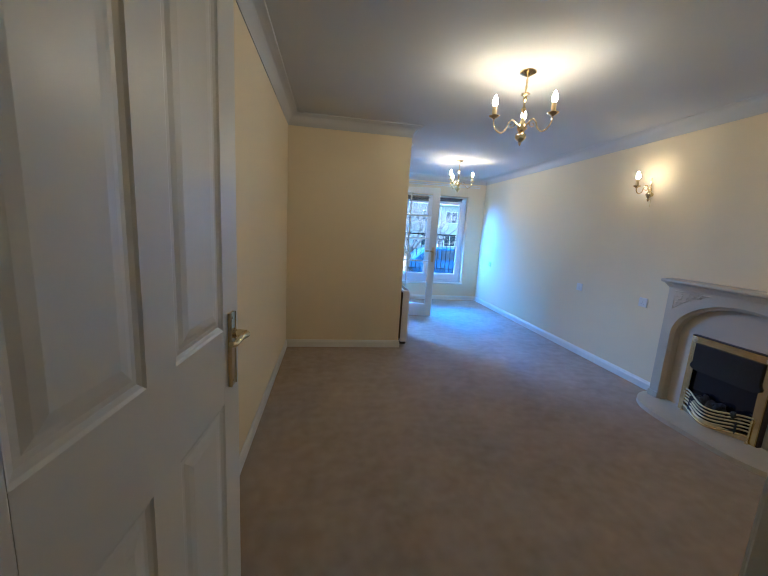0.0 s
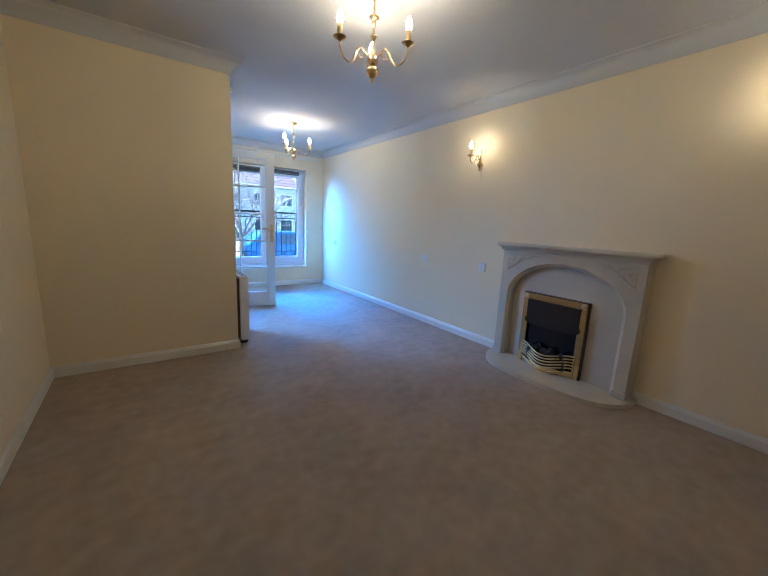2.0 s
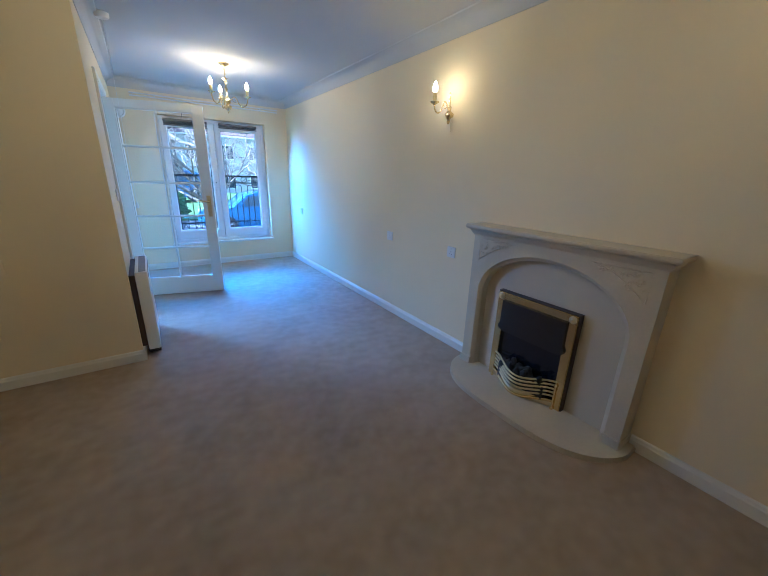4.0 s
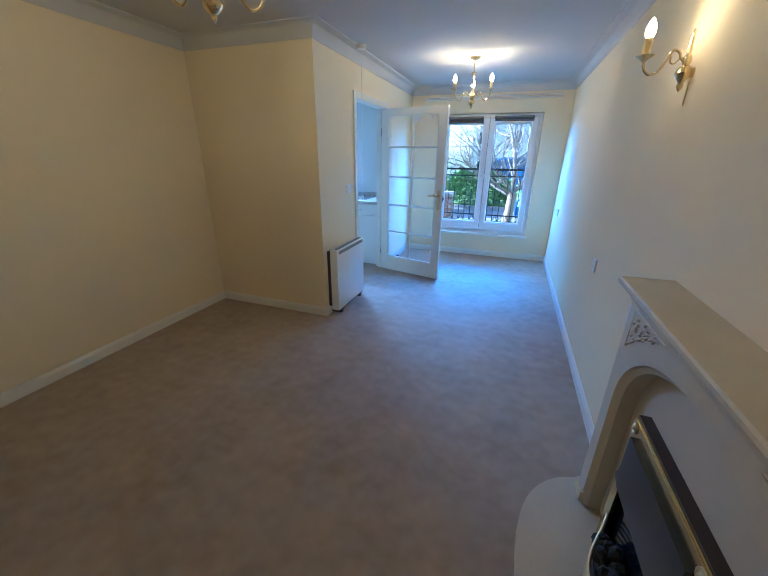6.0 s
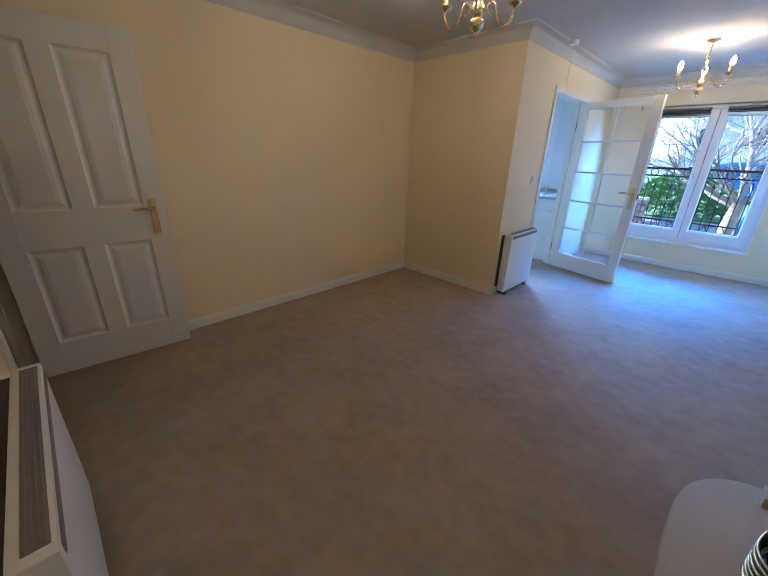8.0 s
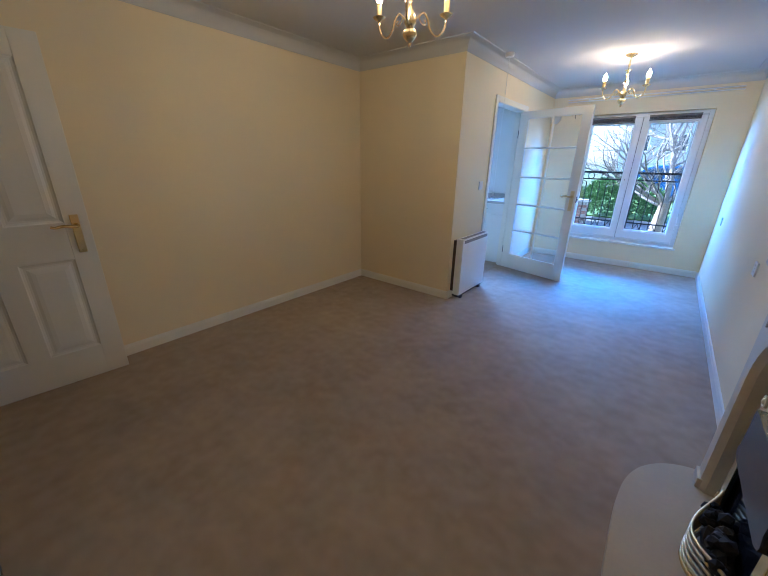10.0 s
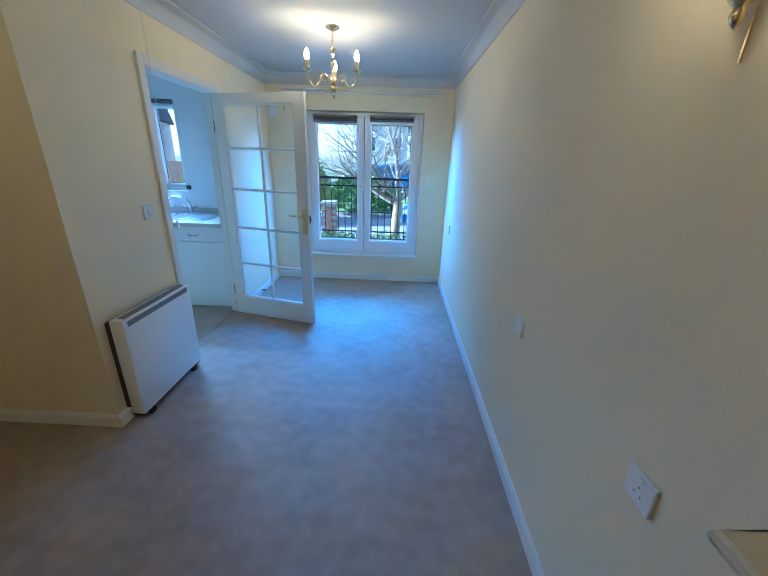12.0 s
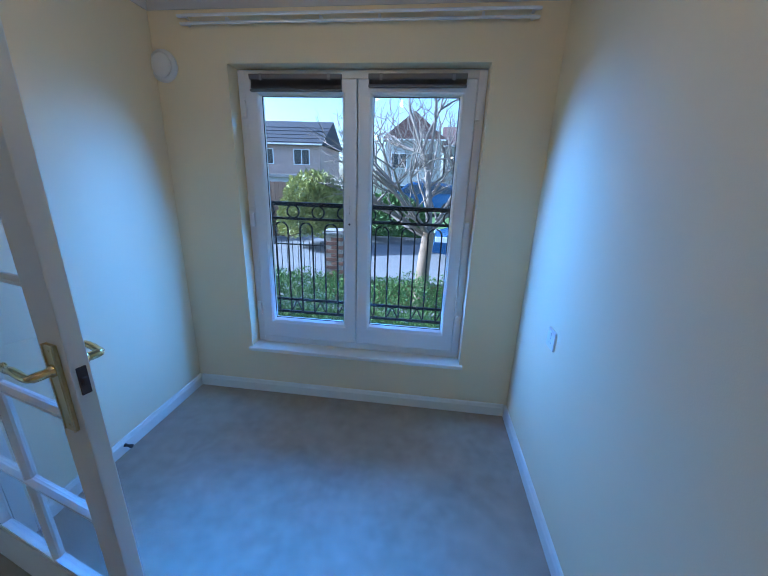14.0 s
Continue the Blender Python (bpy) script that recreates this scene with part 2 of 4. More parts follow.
def bezier(p, n=10):
    """Points of a smooth curve through the given points (Catmull-Rom)."""
    q = [Vector(a) for a in p]
    q = [2 * q[0] - q[1]] + q + [2 * q[-1] - q[-2]]
    out = []
    for a, b, c, d in zip(q, q[1:], q[2:], q[3:]):
        for i in range(n):
            t = i / n
            out.append(0.5 * (2 * b + (c - a) * t + (2 * a - 5 * b + 4 * c - d) * t * t + (3 * b - a - 3 * c + d) * t ** 3))
    return out + [q[-2]]


# ---------------------------------------------------------------- shell of the flat
H, W, N, WIN_Y, BACK, REC = 2.40, -3.425, -2.167, 7.0, 0.67, 4.144
OUT_Z = -0.85

structure("floor", box((-3.9, -1.5, -0.12), (0.25, 7.0, 0.0)), CARPET, "beige cut-pile carpet with trodden cloudy patches", "carpet")
structure("floor_kitchen", boxes(((-4.6, 4.235, 0.002), (N - 0.092, 6.5, 0.006)),), VINYL, "beige vinyl kitchen floor", "floor")
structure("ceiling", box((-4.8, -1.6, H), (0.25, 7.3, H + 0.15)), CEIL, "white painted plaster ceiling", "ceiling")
structure("wall_east", box((0, 0.4, -0.1), (0.2, 7.3, H)), PAINT, "cream painted wall behind the fireplace", "wall")
structure("wall_west", box((W - 0.1, BACK, -0.1), (W, REC, H)), PAINT, "cream painted long wall", "wall")
structure("wall_recess", box((-4.7, REC, -0.1), (N, REC + 0.1, H)), PAINT, "cream painted return wall", "wall")
structure("wall_partition", boxes(((N - 0.1, REC + 0.1, -0.1), (N, 4.89, H)), ((N - 0.1, 5.84, -0.1), (N, WIN_Y, H)), ((N - 0.1, 4.89, 2.02), (N, 5.84, H))), PAINT, "cream painted partition with kitchen doorway", "wall")
WX0, WX1, WZ0, WZ1 = -1.739, -0.33, 0.336, 2.047
structure("wall_north", boxes(((N - 0.1, WIN_Y, -0.4), (WX0, 7.3, H)), ((WX1, WIN_Y, -0.4), (0, 7.3, H)), ((WX0, WIN_Y, -0.4), (WX1, 7.3, WZ0)), ((WX0, WIN_Y, WZ1), (WX1, 7.3, H))), PAINT, "cream painted window wall with deep reveal", "wall")
DX0, DX1 = -3.385, -2.49
structure("wall_south", boxes(((-3.9, BACK - 0.15, -0.1), (DX0 - 0.03, BACK, H)), ((DX1 + 0.03, BACK - 0.15, -0.1), (0, BACK, H)), ((DX0 - 0.03, BACK - 0.15, 2.03), (DX1 + 0.03, BACK, H))), PAINT, "cream painted wall with hall doorway", "wall")
structure("wall_hall", boxes(((-4.0, -1.5, -0.1), (-3.9, BACK, H)), ((-1.7, -1.5, -0.1), (-1.6, BACK - 0.15, H)), ((-4.0, -1.6, -0.1), (-1.6, -1.5, H))), PAINT, "cream painted hall walls", "wall")
KX0, KX1, KZ0, KZ1 = -3.67, -2.97, 1.12, 2.05
structure("wall_kitchen", boxes(((KX1, 6.5, -0.4), (N - 0.1, 6.75, H)), ((-4.7, 6.5, -0.4), (KX0, 6.75, H)), ((KX0, 6.5, -0.4), (KX1, 6.75, KZ0)), ((KX0, 6.5, KZ1), (KX1, 6.75, H)), ((-4.7, REC + 0.1, -0.1), (-4.6, 6.5, H))), KITCHEN_PAINT, "white painted kitchen walls", "wall")


def inset(poly, d):
    """The corners of an anticlockwise outline moved inwards by d."""
    out = []
    for i, p in enumerate(poly):
        a, b = Vector(poly[i - 1]), Vector(poly[(i + 1) % len(poly)])
        p = Vector(p)
        e, f = (p - a).normalized(), (b - p).normalized()
        n1, n2 = Vector((-e.y, e.x)), Vector((-f.y, f.x))
        out.append(p + (n1 + n2) / (1 + n1.dot(n2)) * d)
    return out


ROOM = [(0, BACK), (0, WIN_Y), (N, WIN_Y), (N, REC), (W, REC), (W, BACK)]
cove = bmesh.new()
prof = [(0.0, H - 0.105), (0.005, H - 0.105), (0.006, H - 0.096)] + [(0.006 + 0.084 * (1 - math.cos(a)), H - 0.096 + 0.088 * math.sin(a)) for a in (math.pi / 2 * k / 9 for k in range(1, 10))] + [(0.094, H - 0.005), (0.096, H)]
rings = [[cove.verts.new((q.x, q.y, z)) for q in inset(ROOM, d + 0.001)] for d, z in prof]
for a, b in zip(rings, rings[1:]):
    for k in range(6):
        cove.faces.new((a[k], a[(k + 1) % 6], b[(k + 1) % 6], b[k]))
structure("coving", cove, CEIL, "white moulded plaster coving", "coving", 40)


def skirting(name, a, b, side):
    """A skirting board from a to b; side is the way it stands out from the wall."""
    a, b, s = Vector(a), Vector(b), Vector(side)
    bm = bmesh.new()
    pr = [(0.0, 0.0), (0.016, 0.0), (0.016, 0.058), (0.012, 0.066), (0.009, 0.076), (0.004, 0.082), (0.0, 0.082)]
    r1 = [bm.verts.new((a.x + s.x * d, a.y + s.y * d, z)) for d, z in pr]
    r2 = [bm.verts.new((b.x + s.x * d, b.y + s.y * d, z)) for d, z in pr]
    for k in range(len(pr)):
        j = (k + 1) % len(pr)
        bm.faces.new((r1[k], r1[j], r2[j], r2[k]))
    bm.faces.new(r1)
    bm.faces.new(r2[::-1])
    structure(name, bm, GLOSS, "white gloss skirting board", "skirting")


skirting("baseboard_east", (0, BACK), (0, 1.755), (-1, 0))
skirting("baseboard_east_2", (0, 2.885), (0, WIN_Y), (-1, 0))
skirting("baseboard_north", (N + 0.016, WIN_Y), (-0.016, WIN_Y), (0, -1))
skirting("baseboard_partition", (N, REC - 0.016), (N, 4.856), (1, 0))
skirting("baseboard_partition_2", (N, 5.874), (N, WIN_Y), (1, 0))
skirting("baseboard_recess", (W, REC), (N, REC), (0, -1))
skirting("baseboard_west", (W, BACK + 0.02), (W, REC - 0.016), (1, 0))
skirting("baseboard_south", (DX1 + 0.064, BACK), (-0.016, BACK), (0, 1))


def casing(name, lo, hi, plane, axis, out, depth):
    """The lining and the architraves of a doorway between lo and hi, up to 2.0 m."""
    bm = bmesh.new()

    def bx(a0, a1, d0, d1, z0, z1):
        if axis == "x":
            add_box(bm, (a0, min(d0, d1), z0), (a1, max(d0, d1), z1), 0.003)
        else:
            add_box(bm, (min(d0, d1), a0, z0), (max(d0, d1), a1, z1), 0.003)
    inner, outer = plane - out * (depth + 0.012), plane + out * 0.012
    bx(lo - 0.03, lo, inner, outer, 0, 2.03)
    bx(hi, hi + 0.03, inner, outer, 0, 2.03)
    bx(lo, hi, inner, outer, 2.0, 2.03)
    for face, way in ((plane, out), (plane - out * depth, -out)):
        bx(lo - 0.062, lo - 0.006, face, face + way * 0.018, 0, 2.062)
        bx(hi + 0.006, hi + 0.062, face, face + way * 0.018, 0, 2.062)
        bx(lo - 0.006, hi + 0.006, face, face + way * 0.018, 2.006, 2.062)
    stop = plane - out * (depth * 0.5 if depth < 0.12 else 0.05)
    bx(lo, lo + 0.012, stop, stop - out * 0.03, 0, 2.0)
    bx(hi - 0.012, hi, stop, stop - out * 0.03, 0, 2.0)
    return structure(name, bm, GLOSS, "white gloss door lining and architrave", "door frame")


casing("trim_kitchen_door", 4.92, 5.81, N, "y", 1, 0.10)
casing("trim_hall_door", DX0, DX1, BACK, "x", 1, 0.15)
strike = thing("strike_plate", pose(DX1, BACK - 0.035, 1.0), "satin brass strike plate let into the door lining", "strike plate")
part("plate", boxes(((-0.004, -0.014, -0.05), (0.0, 0.014, 0.05), 0.001), ((-0.003, -0.03, -0.02), (0.001, -0.012, 0.02), 0.001)), BRASS_WORN, strike)
part("latch_hole", box((-0.0065, -0.007, -0.018), (-0.0042, 0.007, 0.018)), BLACK, strike)


# ---------------------------------------------------------------- doors
def lever_handle(parent, m, way=1):
    """A brass lever on a long plate; local x along the door's face, y out of it. way: to which side the lever points."""
    h = part("door_handle", box((-0.0175, 0.0, -0.115), (0.0175, 0.008, 0.105), 0.003, m), BRASS_WORN, parent, "brass lever handle on a long narrow plate")
    bm = tube([m @ v for v in bezier([(0, 0.004, 0.045), (0, 0.045, 0.045), (way * 0.02, 0.052, 0.046), (way * 0.06, 0.052, 0.052), (way * 0.095, 0.05, 0.046), (way * 0.115, 0.045, 0.05)], 5)], [0.011] * 6 + [0.009] * 12 + [0.008] * 8, 10)
    part("lever", bm, BRASS, h, "", 40)
    part("collar", lathe([(0.015, 0.0), (0.015, 0.006), (0.011, 0.012)], 16, m @ pose(0, 0.008, 0.045, -90)), BRASS, h, "", 40)
    for z in (-0.102, 0.092):
        part("screw", lathe([(0.004, 0), (0.003, 0.0015)], 8, m @ pose(0, 0.008, z, -90)), BRASS_WORN, h)
    return h


def panelled_door():
    """The hall door, folded back along the long wall: local x along its width from the hinge, y its thickness towards the room."""
    d = thing("door_1", pose(-3.360, 0.690, 0.008, 0, 0, 85.2), "white panelled hall door standing open against the wall", "door", "", "structure")
    w, h, t = 0.826, 1.985, 0.040
    st, mid = 0.115, 0.10
    x0, x1, xm0, xm1 = st, w - st, w / 2 - mid / 2, w / 2 + mid / 2
    rows = [(0.21, 0.80), (1.02, 1.86)]
    bm = bmesh.new()
    for a, b in ((0, x0), (x1, w)):
        add_box(bm, (a, -t, 0), (b, 0, h), 0.002)
    zs = [0, *[z for r in rows for z in r], h]
    for a, b in zip(zs[::2], zs[1::2]):
        add_box(bm, (x0, -t, a), (x1, 0, b))
    for r in rows:
        add_box(bm, (xm0, -t, r[0]), (xm1, 0, r[1]))
    part("frame", bm, GLOSS, d)
    for z0, z1 in rows:
        for a, b in ((x0, xm0), (xm1, x1)):
            bm = bmesh.new()
            for face, sgn in ((0.0, -1), (-t, 1)):
                prof = [(0.0, 0.0), (0.006, 0.004), (0.016, 0.0075), (0.026, 0.0075), (0.040, 0.004), (0.060, 0.0015)]
                rings = []
                for ins, dep in prof:
                    y = face + sgn * dep
                    rings.append([bm.verts.new(v) for v in ((a + ins, y, z0 + ins), (b - ins, y, z0 + ins), (b - ins, y, z1 - ins), (a + ins, y, z1 - ins))])
                for p, q in zip(rings, rings[1:]):
                    for k in range(4):
                        bm.faces.new((p[k], p[(k + 1) % 4], q[(k + 1) % 4], q[k]))
                bm.faces.new(rings[-1])
            part("panel", bm, GLOSS, d)
    # the handles face the room and the wall
    lever_handle(d, pose(w - 0.065, -t, 0.955, 0, 0, 180), 1)
    for z in (0.22, 1.78):
        hg = part("hinge", boxes(((-0.003, -t - 0.001, z - 0.045), (0.0, -0.004, z + 0.045)),), BRASS_WORN, d, "brass butt hinge")
        part("knuckle", lathe([(0.006, z - 0.05), (0.006, z + 0.05)], 10, pose(-0.004, -t - 0.004, 0)), BRASS_WORN, hg, "", 40)
    return d


panelled_door()


def glazed_door():
    """The kitchen door: ten panes in a white frame, standing open into the room; local x from the hinge."""
    ang = math.degrees(math.atan2(-0.205, 0.83))
    d = thing("door_2", pose(N - 0.020, 5.805, 0.010, 0, 0, ang), "white glazed door of ten panes standing open", "door", "", "structure")
    w, h, t = 0.858, 1.985, 0.040
    st, top, bot = 0.098, 0.075, 0.185
    part("stile", box((0, -t, 0), (st, 0, h), 0.003), GLOSS, d)
    part("stile", box((w - st, -t, 0), (w, 0, h), 0.003), GLOSS, d)
    part("rail", box((st, -t, 0), (w - st, 0, bot), 0.002), GLOSS, d)
    part("rail", box((st, -t, h - top), (w - st, 0, h), 0.002), GLOSS, d)
    gx = [st, w / 2, w - st]
    gz = [bot + (h - top - bot) * k / 5 for k in range(6)]
    b = 0.011
    bar = [(-b, -t / 2 - 0.004), (-b * 0.4, -t + 0.004), (b * 0.4, -t + 0.004), (b, -t / 2 - 0.004), (b, -t / 2 + 0.004), (b * 0.4, -0.004), (-b * 0.4, -0.004), (-b, -t / 2 + 0.004)]
    for z in gz[1:-1]:
        part("glazing_bar", prism([(y, z + a) for a, y in bar], st, w - st, "x"), GLOSS, d)
    for za, zb in zip(gz, gz[1:]):
        part("glazing_bar", prism([(w / 2 + a, y) for a, y in bar], za + (b if za > bot else 0), zb - (b if zb < h - top - 0.01 else 0), "z"), GLOSS, d)
    for xa, xb in zip(gx, gx[1:]):
        for za, zb in zip(gz, gz[1:]):
            p = part("pane", box((xa + 0.004, -t / 2 - 0.002, za + 0.004), (xb - 0.004, -t / 2 + 0.002, zb - 0.004)), GLASS, d)
            p.visible_shadow = False
    bead = bmesh.new()
    for x0, x1, z0, z1 in ((st, st + 0.010, bot, h - top), (w - st - 0.010, w - st, bot, h - top), (st, w - st, bot, bot + 0.010), (st, w - st, h - top - 0.010, h - top)):
        add_box(bead, (x0, -t + 0.006, z0), (x1, -0.006, z1))
    part("glazing_bead", bead, GLOSS, d)
    lever_handle(d, pose(w - 0.045, -t, 0.985, 0, 0, 180), 1)
    lever_handle(d, pose(w - 0.045, 0, 0.985), -1)
    part("latch", boxes(((w - 0.001, -0.030, 0.965), (w + 0.003, -0.010, 1.035), 0.001), ((w, -0.026, 0.99), (w + 0.012, -0.014, 1.01), 0.002)), BROWN, d, "dark metal latch plate")
    for z in (0.25, 1.73):
        part("hinge", boxes(((-0.006, -t - 0.002, z - 0.045), (0.002, -0.002, z + 0.045), 0.002),), BLACK, d, "dark metal butt hinge")
    part("coat_hook", tube(bezier([(0.655, 0.003, h - 0.045), (0.655, 0.008, h - 0.075), (0.655, 0.007, h - 0.105), (0.655, 0.013, h - 0.118), (0.655, 0.019, h - 0.110)], 4), 0.0026, 6), BLACK, d, "small dark wire hook", 50)
    return d


glazed_door()


# ---------------------------------------------------------------- windows
def casement(name, x0, x1, z0, z1, y, label, seam, hinge_z, low=0.0, f=0.045, s=0.085):
    """A white window of two side-hung sashes between x0 and x1, set at y."""
    d = thing(name, pose(0, 0, 0), label, "window", "", "structure")
    dep = 0.07
    fr = part("window_frame", boxes(((x0, y, z0), (x0 + f, y + dep, z1), 0.004), ((x1 - f, y, z0), (x1, y + dep, z1), 0.004), ((x0 + f, y, z0), (x1 - f, y + dep, z0 + f), 0.004), ((x0 + f, y, z1 - f), (x1 - f, y + dep, z1), 0.004)), UPVC, d)
    part("seal", box((seam - 0.012, y + 0.020, z0 + f), (seam + 0.012, y + 0.045, z1 - f)), BLACK, d, "black rubber seal between the sashes")
    for a, b in ((x0 + f + 0.003, seam - 0.003), (seam + 0.003, x1 - f - 0.003)):
        za, zb = z0 + f + 0.003, z1 - f - 0.003
        bm = bmesh.new()
        prof = [(0.0, -0.012), (0.006, -0.018), (s - 0.018, -0.018), (s - 0.006, -0.010), (s, 0.008), (s, 0.04), (0.0, 0.05)]
        rings = [[bm.verts.new((q.x, y + dd, q.y + (low * ins / s if q.y < (za + zb) / 2 else 0))) for q in inset([(a, za), (b, za), (b, zb), (a, zb)], ins)] for ins, dd in prof]
        for p, q in zip(rings, rings[1:] + rings[:1]):
            for k in range(4):
                bm.faces.new((p[k], p[(k + 1) % 4], q[(k + 1) % 4], q[k]))
        sash = part("sash", bm, UPVC, d)
        g = part("pane", box((a + s - 0.008, y + 0.018, za + low + s - 0.008), (b - s + 0.008, y + 0.034, zb - s + 0.008)), WINDOW_GLASS, sash)
        g.visible_shadow = False
        part("gasket", boxes(*[((p0, y + 0.0145, q0), (p1, y + 0.0175, q1)) for p0, p1, q0, q1 in ((a + s - 0.002, a + s + 0.004, za + low + s, zb - s), (b - s - 0.004, b - s + 0.002, za + low + s, zb - s), (a + s, b - s, za + low + s - 0.002, za + low + s + 0.004), (a + s, b - s, zb - s - 0.004, zb - s + 0.002))]), BLACK, sash)
        hx = x0 + f - 0.012 if a < seam - 0.01 and b < seam else x1 - f + 0.012
        for z in hinge_z:
            part("hinge", boxes(((hx - 0.014, y - 0.030, z - 0.045), (hx + 0.014, y - 0.001, z + 0.045), 0.006),), UPVC, sash, "white plastic hinge cover")
    return d


w1 = casement("window_1", WX0 + 0.002, WX1 - 0.002, WZ0 + 0.002, WZ1 - 0.002, 7.10, "white double casement window with clear panes", -1.03, (0.60, 1.20, 1.84), 0.055)
part("keyhole", lathe([(0.007, 0), (0.006, 0.003)], 10, pose(-1.075, 7.082, 1.20, 90)), BLACK, w1, "black keyhole in the sash")
part("window_handle", boxes(((-1.087, 7.070, 1.24), (-1.063, 7.082, 1.31), 0.003), ((-1.082, 7.052, 1.26), (-1.068, 7.070, 1.275), 0.002), ((-1.082, 7.046, 1.265), (-1.068, 7.056, 1.37), 0.003)), UPVC, w1)
part("window_sill", box((WX0 - 0.02, 6.975, WZ0 - 0.018), (WX1 + 0.02, 7.098, WZ0 + 0.008), 0.006), GLOSS, w1, "white gloss window board")
w2 = casement("window_2", KX0 + 0.002, KX1 - 0.002, KZ0 + 0.002, KZ1 - 0.002, 6.62, "white two-light kitchen window", -3.30, (1.30, 1.90), 0.0, 0.028, 0.050)
part("window_sill", box((KX0, 6.49, KZ0 - 0.02), (KX1, 6.619, KZ0 + 0.006), 0.003), GLOSS, w2)


def blind(x0, x1, z0, z1, y):
    """A venetian blind drawn up to its head rail."""
    d = thing("venetian_blind", pose((x0 + x1) / 2, y, z1), "dark grey venetian blind drawn up at the window head", "blind", "blinds at the windows")
    w = (x1 - x0) / 2
    part("head_rail", box((-w, -0.013, -0.026), (w, 0.013, 0.0), 0.003), BLIND, d)
    n = max(int((z1 - z0 - 0.045) / 0.0055), 2)
    for k in range(n):
        z = -0.029 - 0.0055 * k
        part("slat", prism([(-0.0125, z), (0, z + 0.0022), (0.0125, z), (0.0125, z - 0.001), (0, z + 0.0012), (-0.0125, z - 0.001)], -w + 0.002, w - 0.002, "x"), BLIND, d)
    part("bottom_rail", box((-w, -0.012, -0.030 - 0.0055 * n - 0.012), (w, 0.012, -0.030 - 0.0055 * n), 0.003), BLIND, d)
    for x in (-w + 0.07, w - 0.07):
        part("cord_clip", box((x - 0.008, -0.017, -0.034), (x + 0.008, -0.013, 0.0), 0.001), GREY, d)
    return d


blind(-1.645, -1.115, 1.922, 2.012, 7.062)
blind(-0.965, -0.44, 1.940, 2.012, 7.062)
kb = thing("roller_blind", pose((KX0 + KX1) / 2, 6.535, 2.026), "dark roller blind rolled up above the kitchen window", "blind")
part("roll", tube([(-0.335, 0, 0), (0.335, 0, 0)], 0.020, 14), BLIND, kb, "", 40)
for x in (-0.342, 0.342):
    part("bracket", box((x - 0.006, -0.02, -0.024), (x + 0.006, 0.022, 0.024), 0.002), PLASTIC, kb)

track = thing("curtain_track", pose(0, 0, 0), "white double curtain track above the window", "curtain track")
for y, z in ((6.945, 2.250), (6.965, 2.222)):
    part("rail", tube(bezier([(-1.93, 6.998, z), (-1.92, y + 0.02, z), (-1.885, y, z), (-1.0, y, z), (-0.21, y, z), (-0.175, y + 0.02, z), (-0.168, 6.998, z)], 6), 0.0075, 8), PLASTIC, track, "", 50)
for x in (-1.7, -1.2, -0.9, -0.4):
    part("bracket", box((x - 0.006, 6.966, 2.228), (x + 0.006, 7.0, 2.248), 0.002), PLASTIC, track)

vent = thing("wall_vent", pose(N + 0.055, 7.0, 2.035, 90), "round white extract vent on the window wall", "vent")
part("rim", lathe([(0.082, 0.0), (0.082, 0.010), (0.074, 0.020), (0.066, 0.022), (0.064, 0.016)], 32), PLASTIC, vent, "", 40)
part("disc", lathe([(0.0585, 0.010), (0.0585, 0.026), (0.052, 0.031), (0.005, 0.034)], 32), PLASTIC, vent, "", 40)


# ---------------------------------------------------------------- fireplace
FY, FW = 2.32, 0.555       # its middle along the wall, half its width
fire = thing("fireplace", pose(0, FY, 0), "cream marble arched fireplace with mantel shelf", "fireplace")
# hearth with a bowed front
front = []
for k in range(49):
    y = -0.60 * math.cos(math.pi * k / 48)
    front.append((-0.11 - 0.30 * max(1 - (abs(y) / 0.60) ** 3.4, 0) ** 0.6, y))
hb = prism([(0.0, -0.60)] + front + [(0.0, 0.60)], 0.0, 0.034, "z")
bmesh.ops.bevel(hb, geom=[e for e in hb.edges if all(v.co.z > 0.03 for v in e.verts) and any(v.co.x < -0.01 for v in e.verts)], offset=0.010, segments=3, affect="EDGES")
part("hearth", hb, STONE, fire, "bowed cream marble hearth slab", 35)


def arch(half, spring, rise, base=0.034, n=28):
    """The outline of an arch from its left foot over the top to the right foot."""
    return [(-half, base)] + [(-half * math.cos(math.pi * k / n), spring + rise * math.sin(math.pi * k / n)) for k in range(n + 1)] + [(half, base)]


TOP = 1.00
bm = bmesh.new()
outer_a, inner_a = [], arch(0.452, 0.615, 0.298)
n = len(inner_a)
for k, (y, z) in enumerate(inner_a):
    if k == 0:
        outer_a.append((-FW, 0.034))
    elif k == n - 1:
        outer_a.append((FW, 0.034))
    else:
        a = math.pi * (k - 1) / (n - 3)
        c, s = -math.cos(a), math.sin(a)
        q = min(FW / max(abs(c), 1e-6), (TOP - 0.615) / max(s, 1e-6))
        outer_a.append((c * q, 0.615 + s * q))
# the two top corners of the surround are square
for side in (-FW, FW):
    k = min(range(1, n - 1), key=lambda i: math.hypot(outer_a[i][0] - side, outer_a[i][1] - TOP))
    outer_a[k] = (side, TOP)
